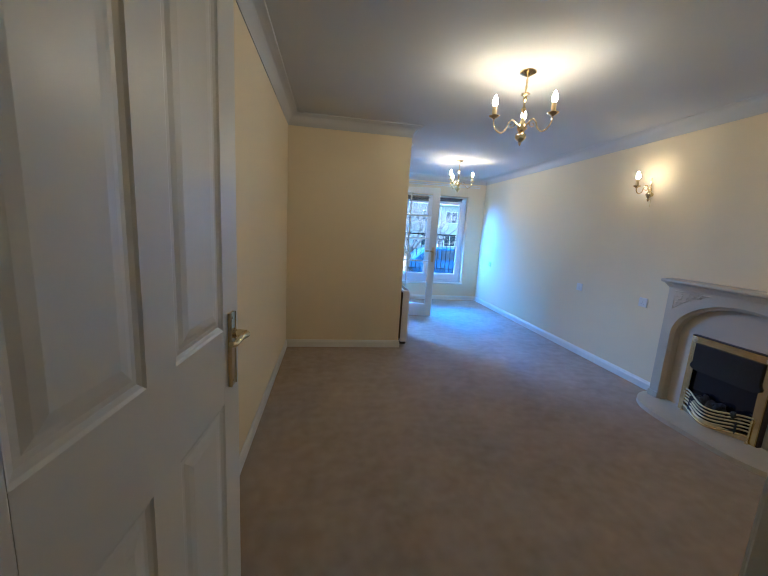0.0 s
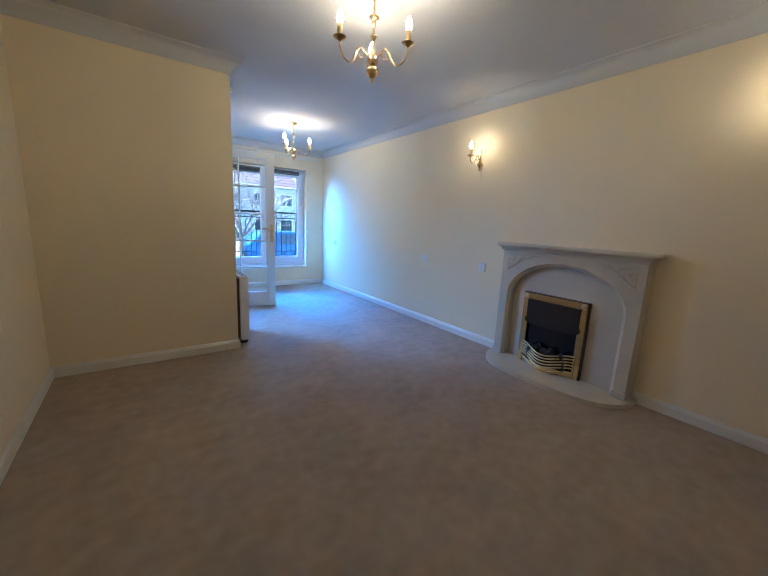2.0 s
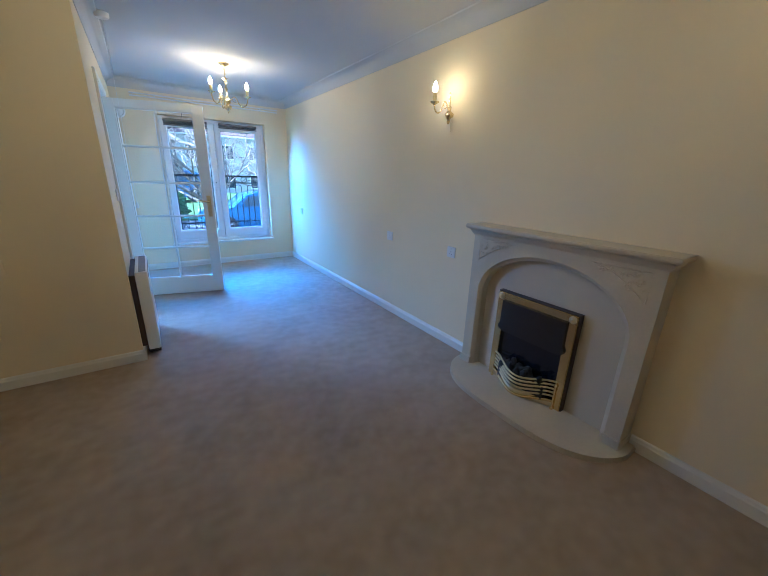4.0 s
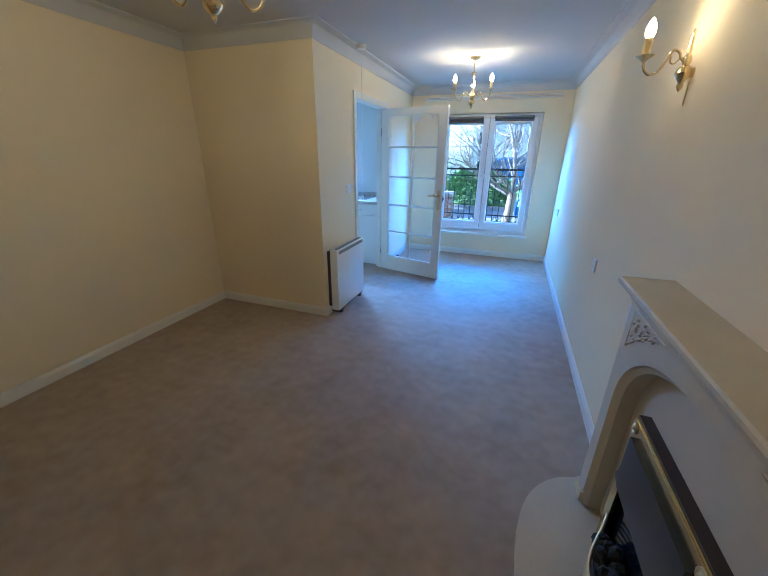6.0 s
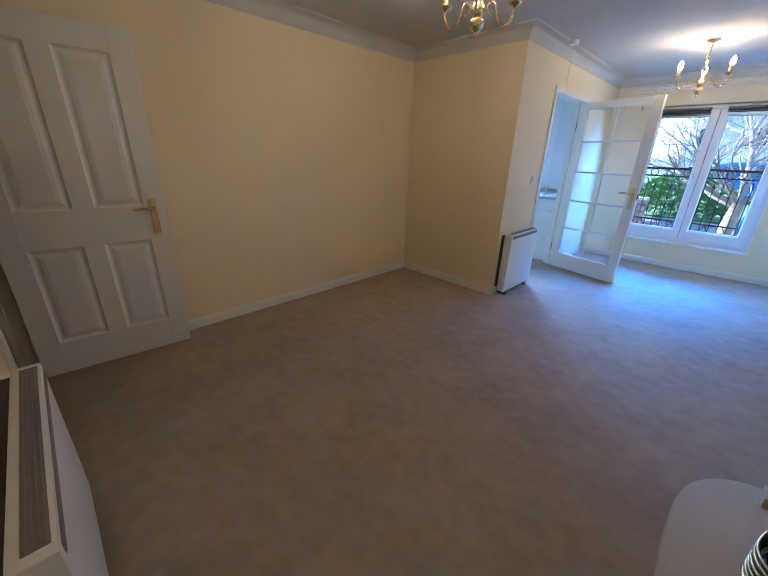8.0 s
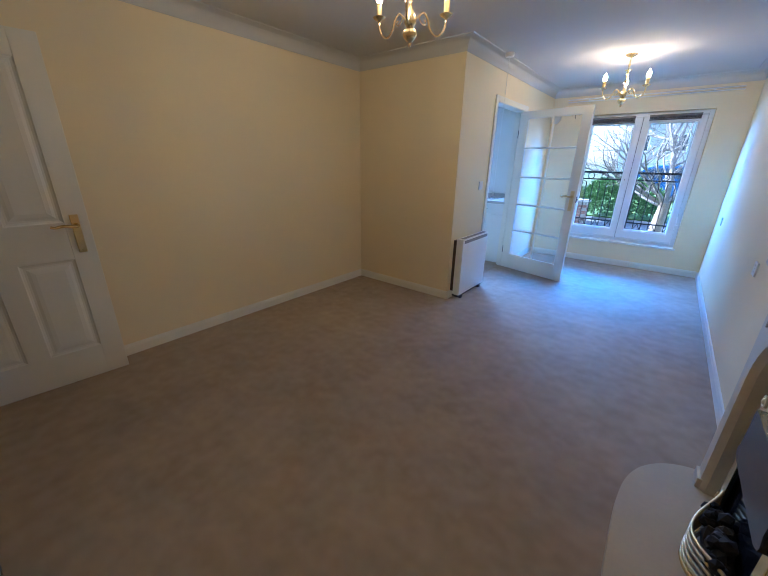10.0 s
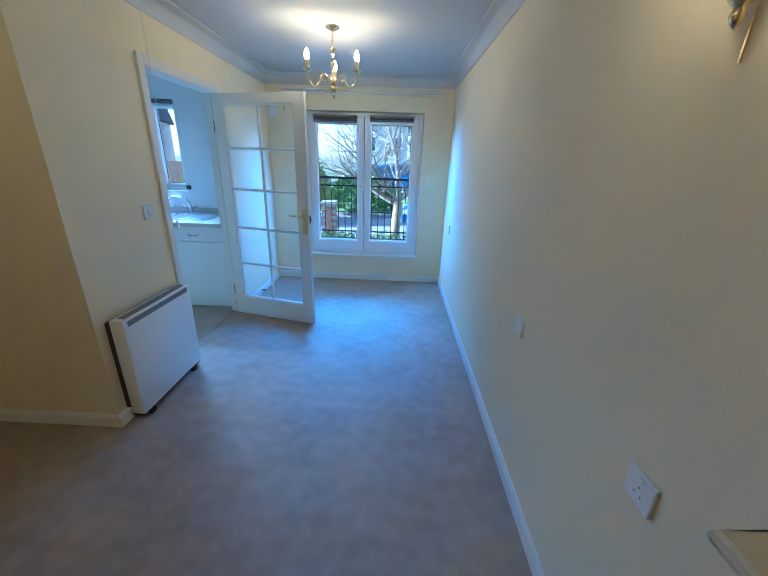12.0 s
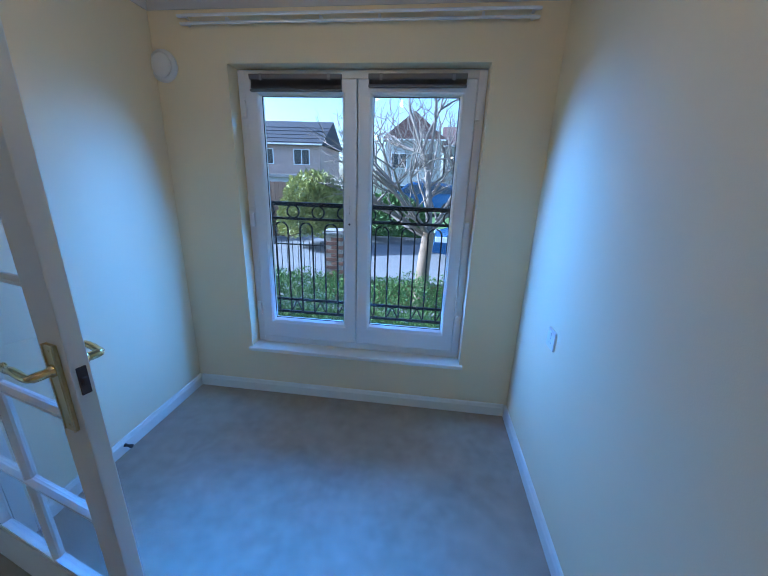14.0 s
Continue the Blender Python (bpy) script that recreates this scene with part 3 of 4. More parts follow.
# faces of the surround from the wall to the front, with a stepped rim at the arch
steps = [(inner_a, -0.055), (inner_a, -0.108), ([(y * 0.985, z if z < 0.04 else z + 0.012) for y, z in arch(0.468, 0.615, 0.308)], -0.118), (arch(0.478, 0.615, 0.320), -0.130), (outer_a, -0.130), (outer_a, 0.0)]
rings = [[bm.verts.new((x, y, z)) for y, z in ring] for ring, x in steps]
for a, b in zip(rings, rings[1:]):
    for k in range(n - 1):
        bm.faces.new((a[k], a[k + 1], b[k + 1], b[k]))
for k in (0, n - 1):
    bm.faces.new([r[k] for r in rings])
part("surround", bm, STONE, fire, "cream marble arched surround", 30)
part("back_panel", box((-0.056, -FW + 0.03, 0.034), (-0.002, FW - 0.03, 0.97)), STONE_INNER, fire, "pale veined marble back panel")
# shaped mantel of stacked mouldings
shelf = bmesh.new()
sp = [(0.0, 0.995), (0.136, 0.995), (0.140, 1.005), (0.152, 1.012), (0.168, 1.028), (0.172, 1.036), (0.186, 1.038), (0.200, 1.044), (0.206, 1.054), (0.204, 1.064), (0.196, 1.070), (0.0, 1.070)]
rings = []
for d, z in sp:
    d = d if d < 0.136 else 0.136 + (d - 0.136) * 0.65
    e = FW + max(d - 0.136, 0) if d else None
    rings.append((d, z, e))
cols = []
for d, z, e in rings:
    e = e or (FW if z < 1.03 else FW + 0.05)
    cols.append([shelf.verts.new(v) for v in ((0.0, -e, z), (-max(d, 0.0005), -e, z), (-max(d, 0.0005), e, z), (0.0, e, z))])
for a, b in zip(cols, cols[1:]):
    for k in range(3):
        shelf.faces.new((a[k], a[k + 1], b[k + 1], b[k]))
bmesh.ops.remove_doubles(shelf, verts=shelf.verts, dist=0.0002)
part("mantel_shelf", shelf, STONE, fire, "moulded cream marble mantel shelf", 25)
part("foot_block", box((-0.142, -FW - 0.006, 0.034), (-0.0, -FW + 0.085, 0.085), 0.004), STONE, fire)
part("foot_block", box((-0.142, FW - 0.085, 0.034), (-0.0, FW + 0.006, 0.085), 0.004), STONE, fire)
# carved corner leaves in shallow panels
rnd = random.Random(4)
for sgn in (-1, 1):
    bm = bmesh.new()
    cy, cz = sgn * (FW - 0.055), TOP - 0.022
    arc = [(cy - sgn * 0.275 * (1 - k / 8) ** 1.0, cz - 0.150 * (k / 8) ** 1.7) for k in range(9)]
    rim = [(cy, cz)] + [(cy - sgn * 0.275, cz)] + arc[1:] + [(cy, cz)]
    add_tube(bm, [(-0.130, a, b) for a, b in rim], 0.0045, 6)
    for k in range(30):
        u = rnd.random()
        y = cy - sgn * (0.016 + 0.215 * u)
        deep = 0.150 * max(1 - u * 0.86, 0) ** 1.7
        z = cz - 0.012 - rnd.uniform(0.05, 0.92) * deep
        a, ln = rnd.uniform(0, 2 * math.pi), rnd.uniform(0.016, 0.032)
        add_tube(bm, bezier([(-0.129, y, z), (-0.1345, y + ln * 0.5 * math.cos(a), z + ln * 0.35 * math.sin(a)), (-0.130, y + ln * math.cos(a + 0.7), z + ln * 0.7 * math.sin(a + 0.7))], 4), [0.0015, 0.0025, 0.0035, 0.0042, 0.0046, 0.004, 0.003, 0.002, 0.001], 6)
    part("carving", bm, STONE, fire, "carved leaf ornament in the spandrel", 60)

# electric fire standing in the arch
ef = thing("electric_fire", pose(-0.056, 2.37, 0.034), "inset electric fire with brass frame and dark coal bed", "electric fire")
ew, eh = 0.266, 0.620
part("casing", prism([(-ew - 0.006, 0.0), (-ew - 0.006, eh + 0.006), (ew + 0.006, eh + 0.006), (ew + 0.006, 0.0), (ew - 0.02, 0.0), (ew - 0.02, eh - 0.02), (-ew + 0.02, eh - 0.02), (-ew + 0.02, 0.0)], -0.036, 0.0, "x"), BROWN, ef, "dark brown metal casing")
fb = prism([(-ew, 0.0), (-ew, eh), (ew, eh), (ew, 0.0), (ew - 0.052, 0.0), (ew - 0.052, eh - 0.052), (-ew + 0.052, eh - 0.052), (-ew + 0.052, 0.0)], -0.048, -0.036, "x")
bmesh.ops.bevel(fb, geom=[e for e in fb.edges if all(v.co.x < -0.047 for v in e.verts)], offset=0.004, segments=2, affect="EDGES")
frame_part = part("brass_frame", fb, BRASS, ef, "polished brass frame")
for y in (-ew + 0.026, ew - 0.026):
    part("rosette", lathe([(0.023, 0.0), (0.023, 0.004), (0.017, 0.006), (0.014, 0.003), (0.009, 0.008), (0.003, 0.010)], 16, pose(-0.048, y, eh - 0.026, 0, -90)), BRASS_WORN, frame_part, "", 40)
part("fire_glass", box((-0.024, -ew + 0.021, 0.0), (-0.018, ew - 0.021, eh - 0.021)), BLACK_GLASS, ef, "dark reflective back glass")
hood = [(-ew + 0.050, eh - 0.050), (ew - 0.050, eh - 0.050), (ew - 0.050, 0.42), (ew - 0.036, 0.395), (ew - 0.040, 0.375), (ew - 0.075, 0.36), (-ew + 0.075, 0.36), (-ew + 0.040, 0.375), (-ew + 0.036, 0.395), (-ew + 0.050, 0.42)]
part("hood", prism(hood[::-1], -0.064, -0.0485, "x"), HOOD, ef, "black canopy with shaped cheeks")
coals = bmesh.new()
for k in range(46):
    r = rnd.uniform(0.016, 0.032)
    m = pose(rnd.uniform(-0.095, -0.05), rnd.uniform(-0.14, 0.14), 0.118 + rnd.uniform(0, 0.045) + 0.02 * math.cos(k), rnd.uniform(0, 360), rnd.uniform(0, 360), rnd.uniform(0, 360)) @ Matrix.Diagonal((r * rnd.uniform(0.8, 1.5), r, r * rnd.uniform(0.6, 1.0), 1))
    bmesh.ops.create_icosphere(coals, subdivisions=1, radius=1.0, matrix=m)
tagged(part("coal_bed", coals, COAL, ef, "black imitation coals"), kind="stuff")
part("coal_tray", box((-0.085, -0.165, 0.035), (-0.026, 0.165, 0.125), 0.004), BLACK, ef)


def bow(z, depth):
    return [(-0.048 - depth * (0.5 + 0.5 * math.cos(math.pi * y / 0.235)) ** 0.8, y, z + 0.016 - 0.020 * math.cos(math.pi * y / 0.225)) for y in (-0.225 + 0.45 * k / 20 for k in range(21))]


fret = part("fret", tube(bow(0.014, 0.085), 0.010, 8), BRASS, ef, "bowed brass fire fret", 50)
for z in (0.048, 0.073, 0.098, 0.123, 0.148):
    part("fret_bar", tube(bow(z, 0.090), 0.0062, 8), BRASS_WORN, fret, "", 50)
part("fret_plate", prism([(x, y) for x, y, z in bow(0, 0.078)] + [(x + 0.006, y) for x, y, z in reversed(bow(0, 0.078))], 0.006, 0.045, "z"), BRASS_WORN, fret, "", 50)
for y in (-0.225, 0.225):
    part("fret_post", lathe([(0.010, 0), (0.010, 0.01), (0.006, 0.02), (0.006, 0.15), (0.010, 0.155), (0.007, 0.17), (0.002, 0.176)], 12, pose(-0.056, y, 0)), BRASS, fret, "", 40)


# ---------------------------------------------------------------- heaters
def storage_heater(name_pose, w, label):
    """A slim wall heater: local x along the wall, y out of it."""
    d = thing("storage_heater", name_pose, label, "heater", "wall heaters")
    h = 0.61
    part("wall_bracket", box((-w / 2 + 0.012, 0.0, 0.035), (w / 2 - 0.012, 0.036, h - 0.02), 0.003), BROWN, d, "dark shadowed rear housing")
    b = part("body", box((-w / 2, 0.036, 0.0), (w / 2, 0.115, h), 0.010), HEATER, d, "white enamelled casing", 40)
    part("top_grille", box((-w / 2 + 0.03, 0.060, h - 0.0005), (w / 2 - 0.03, 0.104, h + 0.002), 0.0008), GREY, b, "grey slotted outlet grille")
    for k in range(4):
        part("louvre", box((-w / 2 + 0.034, 0.065 + 0.010 * k, h + 0.0015), (w / 2 - 0.034, 0.069 + 0.010 * k, h + 0.004), 0.0008), GREY, b)
    part("front_grille", box((-w / 2 + 0.03, 0.113, h - 0.046), (w / 2 - 0.03, 0.1165, h - 0.014), 0.001), GREY, b, "grey slotted outlet grille")
    for k in range(3):
        part("louvre", box((-w / 2 + 0.034, 0.116, h - 0.042 + 0.010 * k), (w / 2 - 0.034, 0.1185, h - 0.037 + 0.010 * k), 0.0008), GREY, b)
    # Black strip in place of the shade in the gap below the casing.
    part("base_gap", box((-w / 2 + 0.01, 0.03, -0.018), (w / 2 - 0.01, 0.10, 0.0)), BLACK, d, "black strip standing in for the shade in the gap under the casing")
    for x in (-w / 2 + 0.08, w / 2 - 0.08):
        part("foot", box((x - 0.02, 0.03, -0.05), (x + 0.02, 0.11, -0.018), 0.003), BLACK, d)
    return d


storage_heater(pose(N, 4.505, 0.045, 0, 0, -90), 0.62, "white storage heater on the wall beside the kitchen door")
storage_heater(pose(-1.72, BACK, 0.055, 0, 0, 0), 0.86, "white storage heater on the wall beside the hall door")


# ---------------------------------------------------------------- lamps
def candle(parent, m, glowing):
    """A drip pan, an ivory tube and a lit candle bulb on an arm's end."""
    part("drip_pan", lathe([(0.006, -0.012), (0.012, -0.006), (0.030, 0.004), (0.034, 0.010), (0.031, 0.010), (0.014, 0.004), (0.013, 0.016), (0.010, 0.018)], 18, m), BRASS, parent, "", 40)
    part("candle_tube", lathe([(0.0145, 0.010), (0.0145, 0.066), (0.013, 0.070), (0.010, 0.070)], 14, m), CANDLE, parent, "ivory plastic candle tube", 40)
    part("bulb", lathe([(0.008, 0.068), (0.013, 0.075), (0.0170, 0.087), (0.0175, 0.096), (0.0150, 0.110), (0.0100, 0.124), (0.0045, 0.134), (0.001, 0.138)], 12, m), glowing, parent, "lit candle bulb", 60)


def chandelier(m, turn, label):
    """Three brass arms round a turned stem; the origin is at the ceiling."""
    d = thing("chandelier", m, label, "chandelier", "chandeliers")
    part("ceiling_rose", lathe([(0.052, 0.0), (0.050, -0.008), (0.036, -0.016), (0.020, -0.024), (0.008, -0.030)], 24), BRASS, d, "", 40)
    part("chain", tube([(0, 0, -0.028), (0, 0, -0.125)], 0.0045, 8), BRASS_WORN, d)
    for k in range(5):
        bm = bmesh.new()
        c, ax = Vector((0, 0, -0.038 - 0.018 * k)), (1, 0) if k % 2 else (0, 1)
        add_tube(bm, [c + Vector((0.008 * math.cos(a) * ax[0], 0.008 * math.cos(a) * ax[1], 0.012 * math.sin(a))) for a in (2 * math.pi * i / 10 for i in range(11))], 0.002, 5)
        part("chain_link", bm, BRASS, d)
    prof = [(0.004, -0.120), (0.010, -0.126), (0.026, -0.132), (0.028, -0.138), (0.012, -0.142), (0.008, -0.150), (0.013, -0.160), (0.013, -0.170), (0.007, -0.182), (0.0065, -0.210), (0.012, -0.218), (0.018, -0.228), (0.012, -0.240), (0.007, -0.250), (0.008, -0.285), (0.014, -0.300), (0.024, -0.318), (0.030, -0.338), (0.030, -0.352), (0.022, -0.366), (0.016, -0.372), (0.034, -0.386), (0.038, -0.398), (0.032, -0.414), (0.018, -0.428), (0.010, -0.434), (0.011, -0.442), (0.006, -0.452), (0.001, -0.460)]
    part("stem", lathe(prof, 22), BRASS, d, "", 40)
    for k in range(3):
        a = radians(turn + 120 * k)
        c, s = math.cos(a), math.sin(a)
        pts = bezier([(0.020, -0.340), (0.045, -0.318), (0.072, -0.300), (0.096, -0.322), (0.112, -0.362), (0.145, -0.390), (0.182, -0.372), (0.200, -0.338), (0.203, -0.306)], 5)
        arm = part("arm", tube([(p.x * c, p.x * s, p.y) for p in pts], 0.0052, 8), BRASS, d, "", 50)
        curl = bezier([(0.046, -0.318), (0.060, -0.342), (0.078, -0.350), (0.086, -0.336), (0.076, -0.328)], 4)
        part("scroll", tube([(p.x * c, p.x * s, p.y) for p in curl], 0.0032, 6), BRASS, arm, "", 50)
        candle(arm, pose(0.203 * c, 0.203 * s, -0.300), BULB)
    return d


chandelier(pose(-1.739, 2.695, H), 60.0, "three-arm polished brass chandelier with lit candle bulbs")
chandelier(pose(-1.122, 5.516, H), 96.0, "three-arm polished brass chandelier with lit bulbs near the window")


def wall_lamp(m):
    """A single curled arm on a turned backplate; local y points out of the wall."""
    d = thing("wall_lamp", m, "polished brass candle wall lamp, lit", "wall lamp", "wall lamps")
    part("backplate", lathe([(0.001, -0.065), (0.008, -0.058), (0.012, -0.045), (0.009, -0.034), (0.022, -0.018), (0.030, 0.0), (0.022, 0.018), (0.012, 0.026), (0.017, 0.040), (0.014, 0.056), (0.007, 0.064), (0.009, 0.085), (0.006, 0.098), (0.008, 0.112), (0.004, 0.128), (0.006, 0.142), (0.001, 0.150)], 18, pose(0, 0.032, 0)), BRASS, d, "", 40)
    part("stub", tube([(0, 0.0, 0.0), (0, 0.03, 0.0)], 0.018, 14), BRASS, d, "", 40)
    pts = bezier([(0.035, 0.040), (0.052, 0.050), (0.064, 0.074), (0.086, 0.080), (0.100, 0.050), (0.118, 0.012), (0.148, 0.000), (0.172, 0.022), (0.178, 0.052)], 5)
    arm = part("arm", tube([(0, p.x, p.y) for p in pts], 0.0050, 8), BRASS, d, "", 50)
    curl = bezier([(0.056, 0.052), (0.072, 0.034), (0.086, 0.040), (0.088, 0.056), (0.092, 0.060)], 4)
    part("scroll", tube([(0, p.x, p.y) for p in curl], 0.0032, 6), BRASS, arm, "", 50)
    candle(arm, pose(0, 0.178, 0.058), SMALL_BULB)
    # Thin strip modelled where a shadow line falls below the backplate.
    part("tail_wire", tube([(0, 0.004, -0.03), (0, 0.004, -0.115)], 0.0028, 6), BRASS_WORN, d, "thin strip standing in for the shadow line under the backplate")
    return d


for y in (3.335, 1.28):
    wall_lamp(pose(0, y, 1.805, 0, 0, 90))

# ---------------------------------------------------------------- small fittings
cord = thing("pull_cord", pose(N + 0.12, 4.80, H), "white ceiling pull switch with a hanging cord", "pull cord")
part("switch_box", lathe([(0.045, 0.0), (0.045, -0.020), (0.036, -0.034), (0.010, -0.038)], 20), PLASTIC, cord, "", 40)
part("cord", tube([(0, 0, -0.036), (0.002, 0, -0.30), (0, 0, -1.30)], 0.0016, 6), PLASTIC, cord)
part("toggle", lathe([(0.004, -1.30), (0.010, -1.32), (0.012, -1.345), (0.003, -1.35)], 10), PLASTIC, cord)


def socket(m, w, label, kind, face=None):
    face = face or PLASTIC
    d = thing("wall_socket" if kind != "light switch" else "light_switch", m, label, kind, "plates on the walls")
    part("plate", box((-w / 2, 0, -0.043), (w / 2, 0.010, 0.043), 0.003), face, d)
    if kind == "light switch":
        part("rocker", box((-0.012, 0.010, -0.018), (0.012, 0.016, 0.018), 0.002), PLASTIC, d)
    elif kind == "socket":
        for x in ((-w / 4, w / 4) if w > 0.1 else (0.0,)):
            part("rocker", box((x - 0.008, 0.010, 0.016), (x + 0.008, 0.014, 0.034), 0.002), face, d)
            for a, b in ((0, 0.004), (-0.011, -0.016), (0.011, -0.016)):
                part("pin_slot", box((x + a - 0.0022, 0.0095, b - 0.003), (x + a + 0.0022, 0.0103, b + 0.003)), GREY, d)
    return d


socket(pose(0, 6.475, 0.81, 0, 0, 90), 0.086, "white single socket low on the wall near the window", "socket")
socket(pose(0, 4.074, 0.795, 0, 0, 90), 0.086, "white single socket on the long wall", "socket")
socket(pose(0, 3.21, 0.795, 0, 0, 90), 0.086, "white single socket beside the fireplace", "socket")
socket(pose(0, 1.10, 0.84, 0, 0, 90), 0.086, "white aerial socket with a hanging lead", "socket")
socket(pose(0, 0.96, 0.62, 0, 0, 90), 0.086, "white socket below the aerial point", "socket")
socket(pose(-2.81, REC, 0.78, 0, 0, 180), 0.146, "cream blank plate painted in with the wall", "blank plate", PAINT)
socket(pose(N, 4.712, 1.163, 0, 0, -90), 0.086, "white light switch beside the kitchen door", "light switch")
lead = thing("aerial_lead", pose(0, 1.10, 0.82), "dark loose aerial lead hanging from the wall plate", "cable")
part("cable", tube(bezier([(-0.010, 0.0, 0.02), (-0.030, -0.005, 0.012), (-0.034, -0.045, 0.02), (-0.022, -0.085, 0.0), (-0.016, -0.095, -0.06), (-0.012, -0.110, -0.13), (-0.020, -0.125, -0.17), (-0.012, -0.140, -0.19)], 6), 0.0035, 6), BLACK, lead, "", 50)
part("plug", tube([(-0.012, -0.140, -0.19), (-0.012, -0.143, -0.225)], [0.006, 0.005], 8), STEEL, lead)
stop = thing("door_stop", pose(N + 0.016, 6.32, 0.045, 0, 90), "black rubber door stop on the skirting", "door stop")
part("stem", lathe([(0.010, 0), (0.007, 0.008), (0.007, 0.03), (0.011, 0.032), (0.011, 0.042), (0.004, 0.045)], 12), BLACK, stop, "", 40)

# ---------------------------------------------------------------- kitchen
CF = 5.84


def base_unit(x0, x1, label, hinge):
    d = thing("base_cabinet", pose(0, 0, 0), label, "cabinet", "kitchen base units")
    part("body", box((x0 + 0.002, CF + 0.02, 0.12), (x1 - 0.002, 6.498, 0.858)), WHITE_UNIT, d)
    dr = part("drawer_front", box((x0 + 0.003, CF, 0.715), (x1 - 0.003, CF + 0.019, 0.855), 0.004), WHITE_UNIT, d)
    xm = (x0 + x1) / 2
    part("handle", tube(bezier([(xm - 0.055, CF, 0.785), (xm - 0.045, CF - 0.022, 0.780), (xm, CF - 0.028, 0.772), (xm + 0.045, CF - 0.022, 0.780), (xm + 0.055, CF, 0.785)], 5), 0.005, 8), STEEL, dr, "bowed metal handle", 50)
    door = part("door", box((x0 + 0.003, CF, 0.125), (x1 - 0.003, CF + 0.019, 0.708), 0.004), WHITE_UNIT, d)
    hx = x1 - 0.045 if hinge < 0 else x0 + 0.045
    part("handle", tube(bezier([(hx, CF, 0.665), (hx, CF - 0.022, 0.655), (hx, CF - 0.028, 0.61), (hx, CF - 0.022, 0.565), (hx, CF, 0.555)], 5), 0.005, 8), STEEL, door, "bowed metal handle", 50)
    part("plinth", box((x0, CF + 0.05, 0.008), (x1, CF + 0.066, 0.119)), WHITE_UNIT, d)
    return d


base_unit(-2.88, N - 0.104, "white kitchen base unit with drawer beside the doorway", 1)
base_unit(-3.40, -2.88, "white kitchen base unit with drawer under the sink", -1)
base_unit(-3.92, -3.40, "white kitchen base unit with drawer", 1)
wt = thing("worktop", pose(0, 0, 0), "pale speckled laminate worktop with rolled edge", "worktop")
SX0, SX1, SY0, SY1 = -3.42, -3.02, 6.00, 6.36
part("slab", boxes(((-4.598, CF - 0.03, 0.860), (SX0, 6.498, 0.898), 0.004), ((SX1, CF - 0.03, 0.860), (N - 0.102, 6.498, 0.898), 0.004), ((SX0, CF - 0.03, 0.860), (SX1, SY0, 0.898)), ((SX0, SY1, 0.860), (SX1, 6.498, 0.898))), WORKTOP, wt)
part("upstand", box((-4.598, 6.478, 0.8985), (N - 0.102, 6.4985, 0.95), 0.003), WORKTOP, wt)
sk = thing("kitchen_sink", pose(0, 0, 0), "stainless steel sink with ridged drainer", "sink")
part("bowl", boxes(((SX0 + 0.004, SY0 + 0.004, 0.745), (SX1 - 0.004, SY1 - 0.004, 0.748)), ((SX0 + 0.002, SY0 + 0.002, 0.748), (SX0 + 0.006, SY1 - 0.002, 0.900)), ((SX1 - 0.006, SY0 + 0.002, 0.748), (SX1 - 0.002, SY1 - 0.002, 0.900)), ((SX0 + 0.006, SY0 + 0.002, 0.748), (SX1 - 0.006, SY0 + 0.006, 0.900)), ((SX0 + 0.006, SY1 - 0.006, 0.748), (SX1 - 0.006, SY1 - 0.002, 0.900))), STEEL, sk)
part("rim", boxes(((SX0 - 0.03, SY0 - 0.04, 0.8985), (SX0 + 0.004, SY1 + 0.06, 0.905), 0.002), ((SX1 - 0.004, SY0 - 0.04, 0.8985), (-2.50, SY0 + 0.01, 0.905), 0.002), ((SX0, SY0 - 0.04, 0.8985), (SX1, SY0 + 0.004, 0.905), 0.002), ((SX0, SY1 - 0.004, 0.8985), (SX1, SY1 + 0.06, 0.905), 0.002), ((SX1 - 0.004, SY0 + 0.01, 0.8985), (-2.50, SY1 + 0.06, 0.9035), 0.001)), STEEL, sk)
for k in range(9):
    part("drainer_ridge", box((-2.97, SY0 + 0.04 + 0.033 * k, 0.9032), (-2.56, SY0 + 0.05 + 0.033 * k, 0.9065), 0.001), STEEL, sk)
tap = thing("mixer_tap", pose(-2.90, 6.40, 0.904), "chrome mixer tap with long spout over the sink", "tap")
part("body", lathe([(0.026, 0), (0.026, 0.006), (0.018, 0.012), (0.018, 0.07), (0.014, 0.08)], 16), STEEL, tap, "", 40)
part("spout", tube(bezier([(0, 0, 0.06), (-0.01, 0, 0.12), (-0.06, -0.02, 0.165), (-0.14, -0.04, 0.175), (-0.23, -0.06, 0.165), (-0.25, -0.065, 0.145)], 6), 0.011, 10), STEEL, tap, "", 50)
for s in (-1, 1):
    part("lever", tube([(0, 0, 0.05), (0.05 * s, 0.0, 0.06), (0.075 * s, -0.005, 0.085)], [0.010, 0.008, 0.006], 8), STEEL, tap, "", 50)
kn = thing("wall_hook", pose(-2.94, 6.50, 1.17, 90), "small dark round knob on the kitchen wall", "hook")
part("disc", lathe([(0.028, 0), (0.028, 0.012), (0.018, 0.022), (0.016, 0.03), (0.004, 0.032)], 16), BLACK, kn, "", 40)

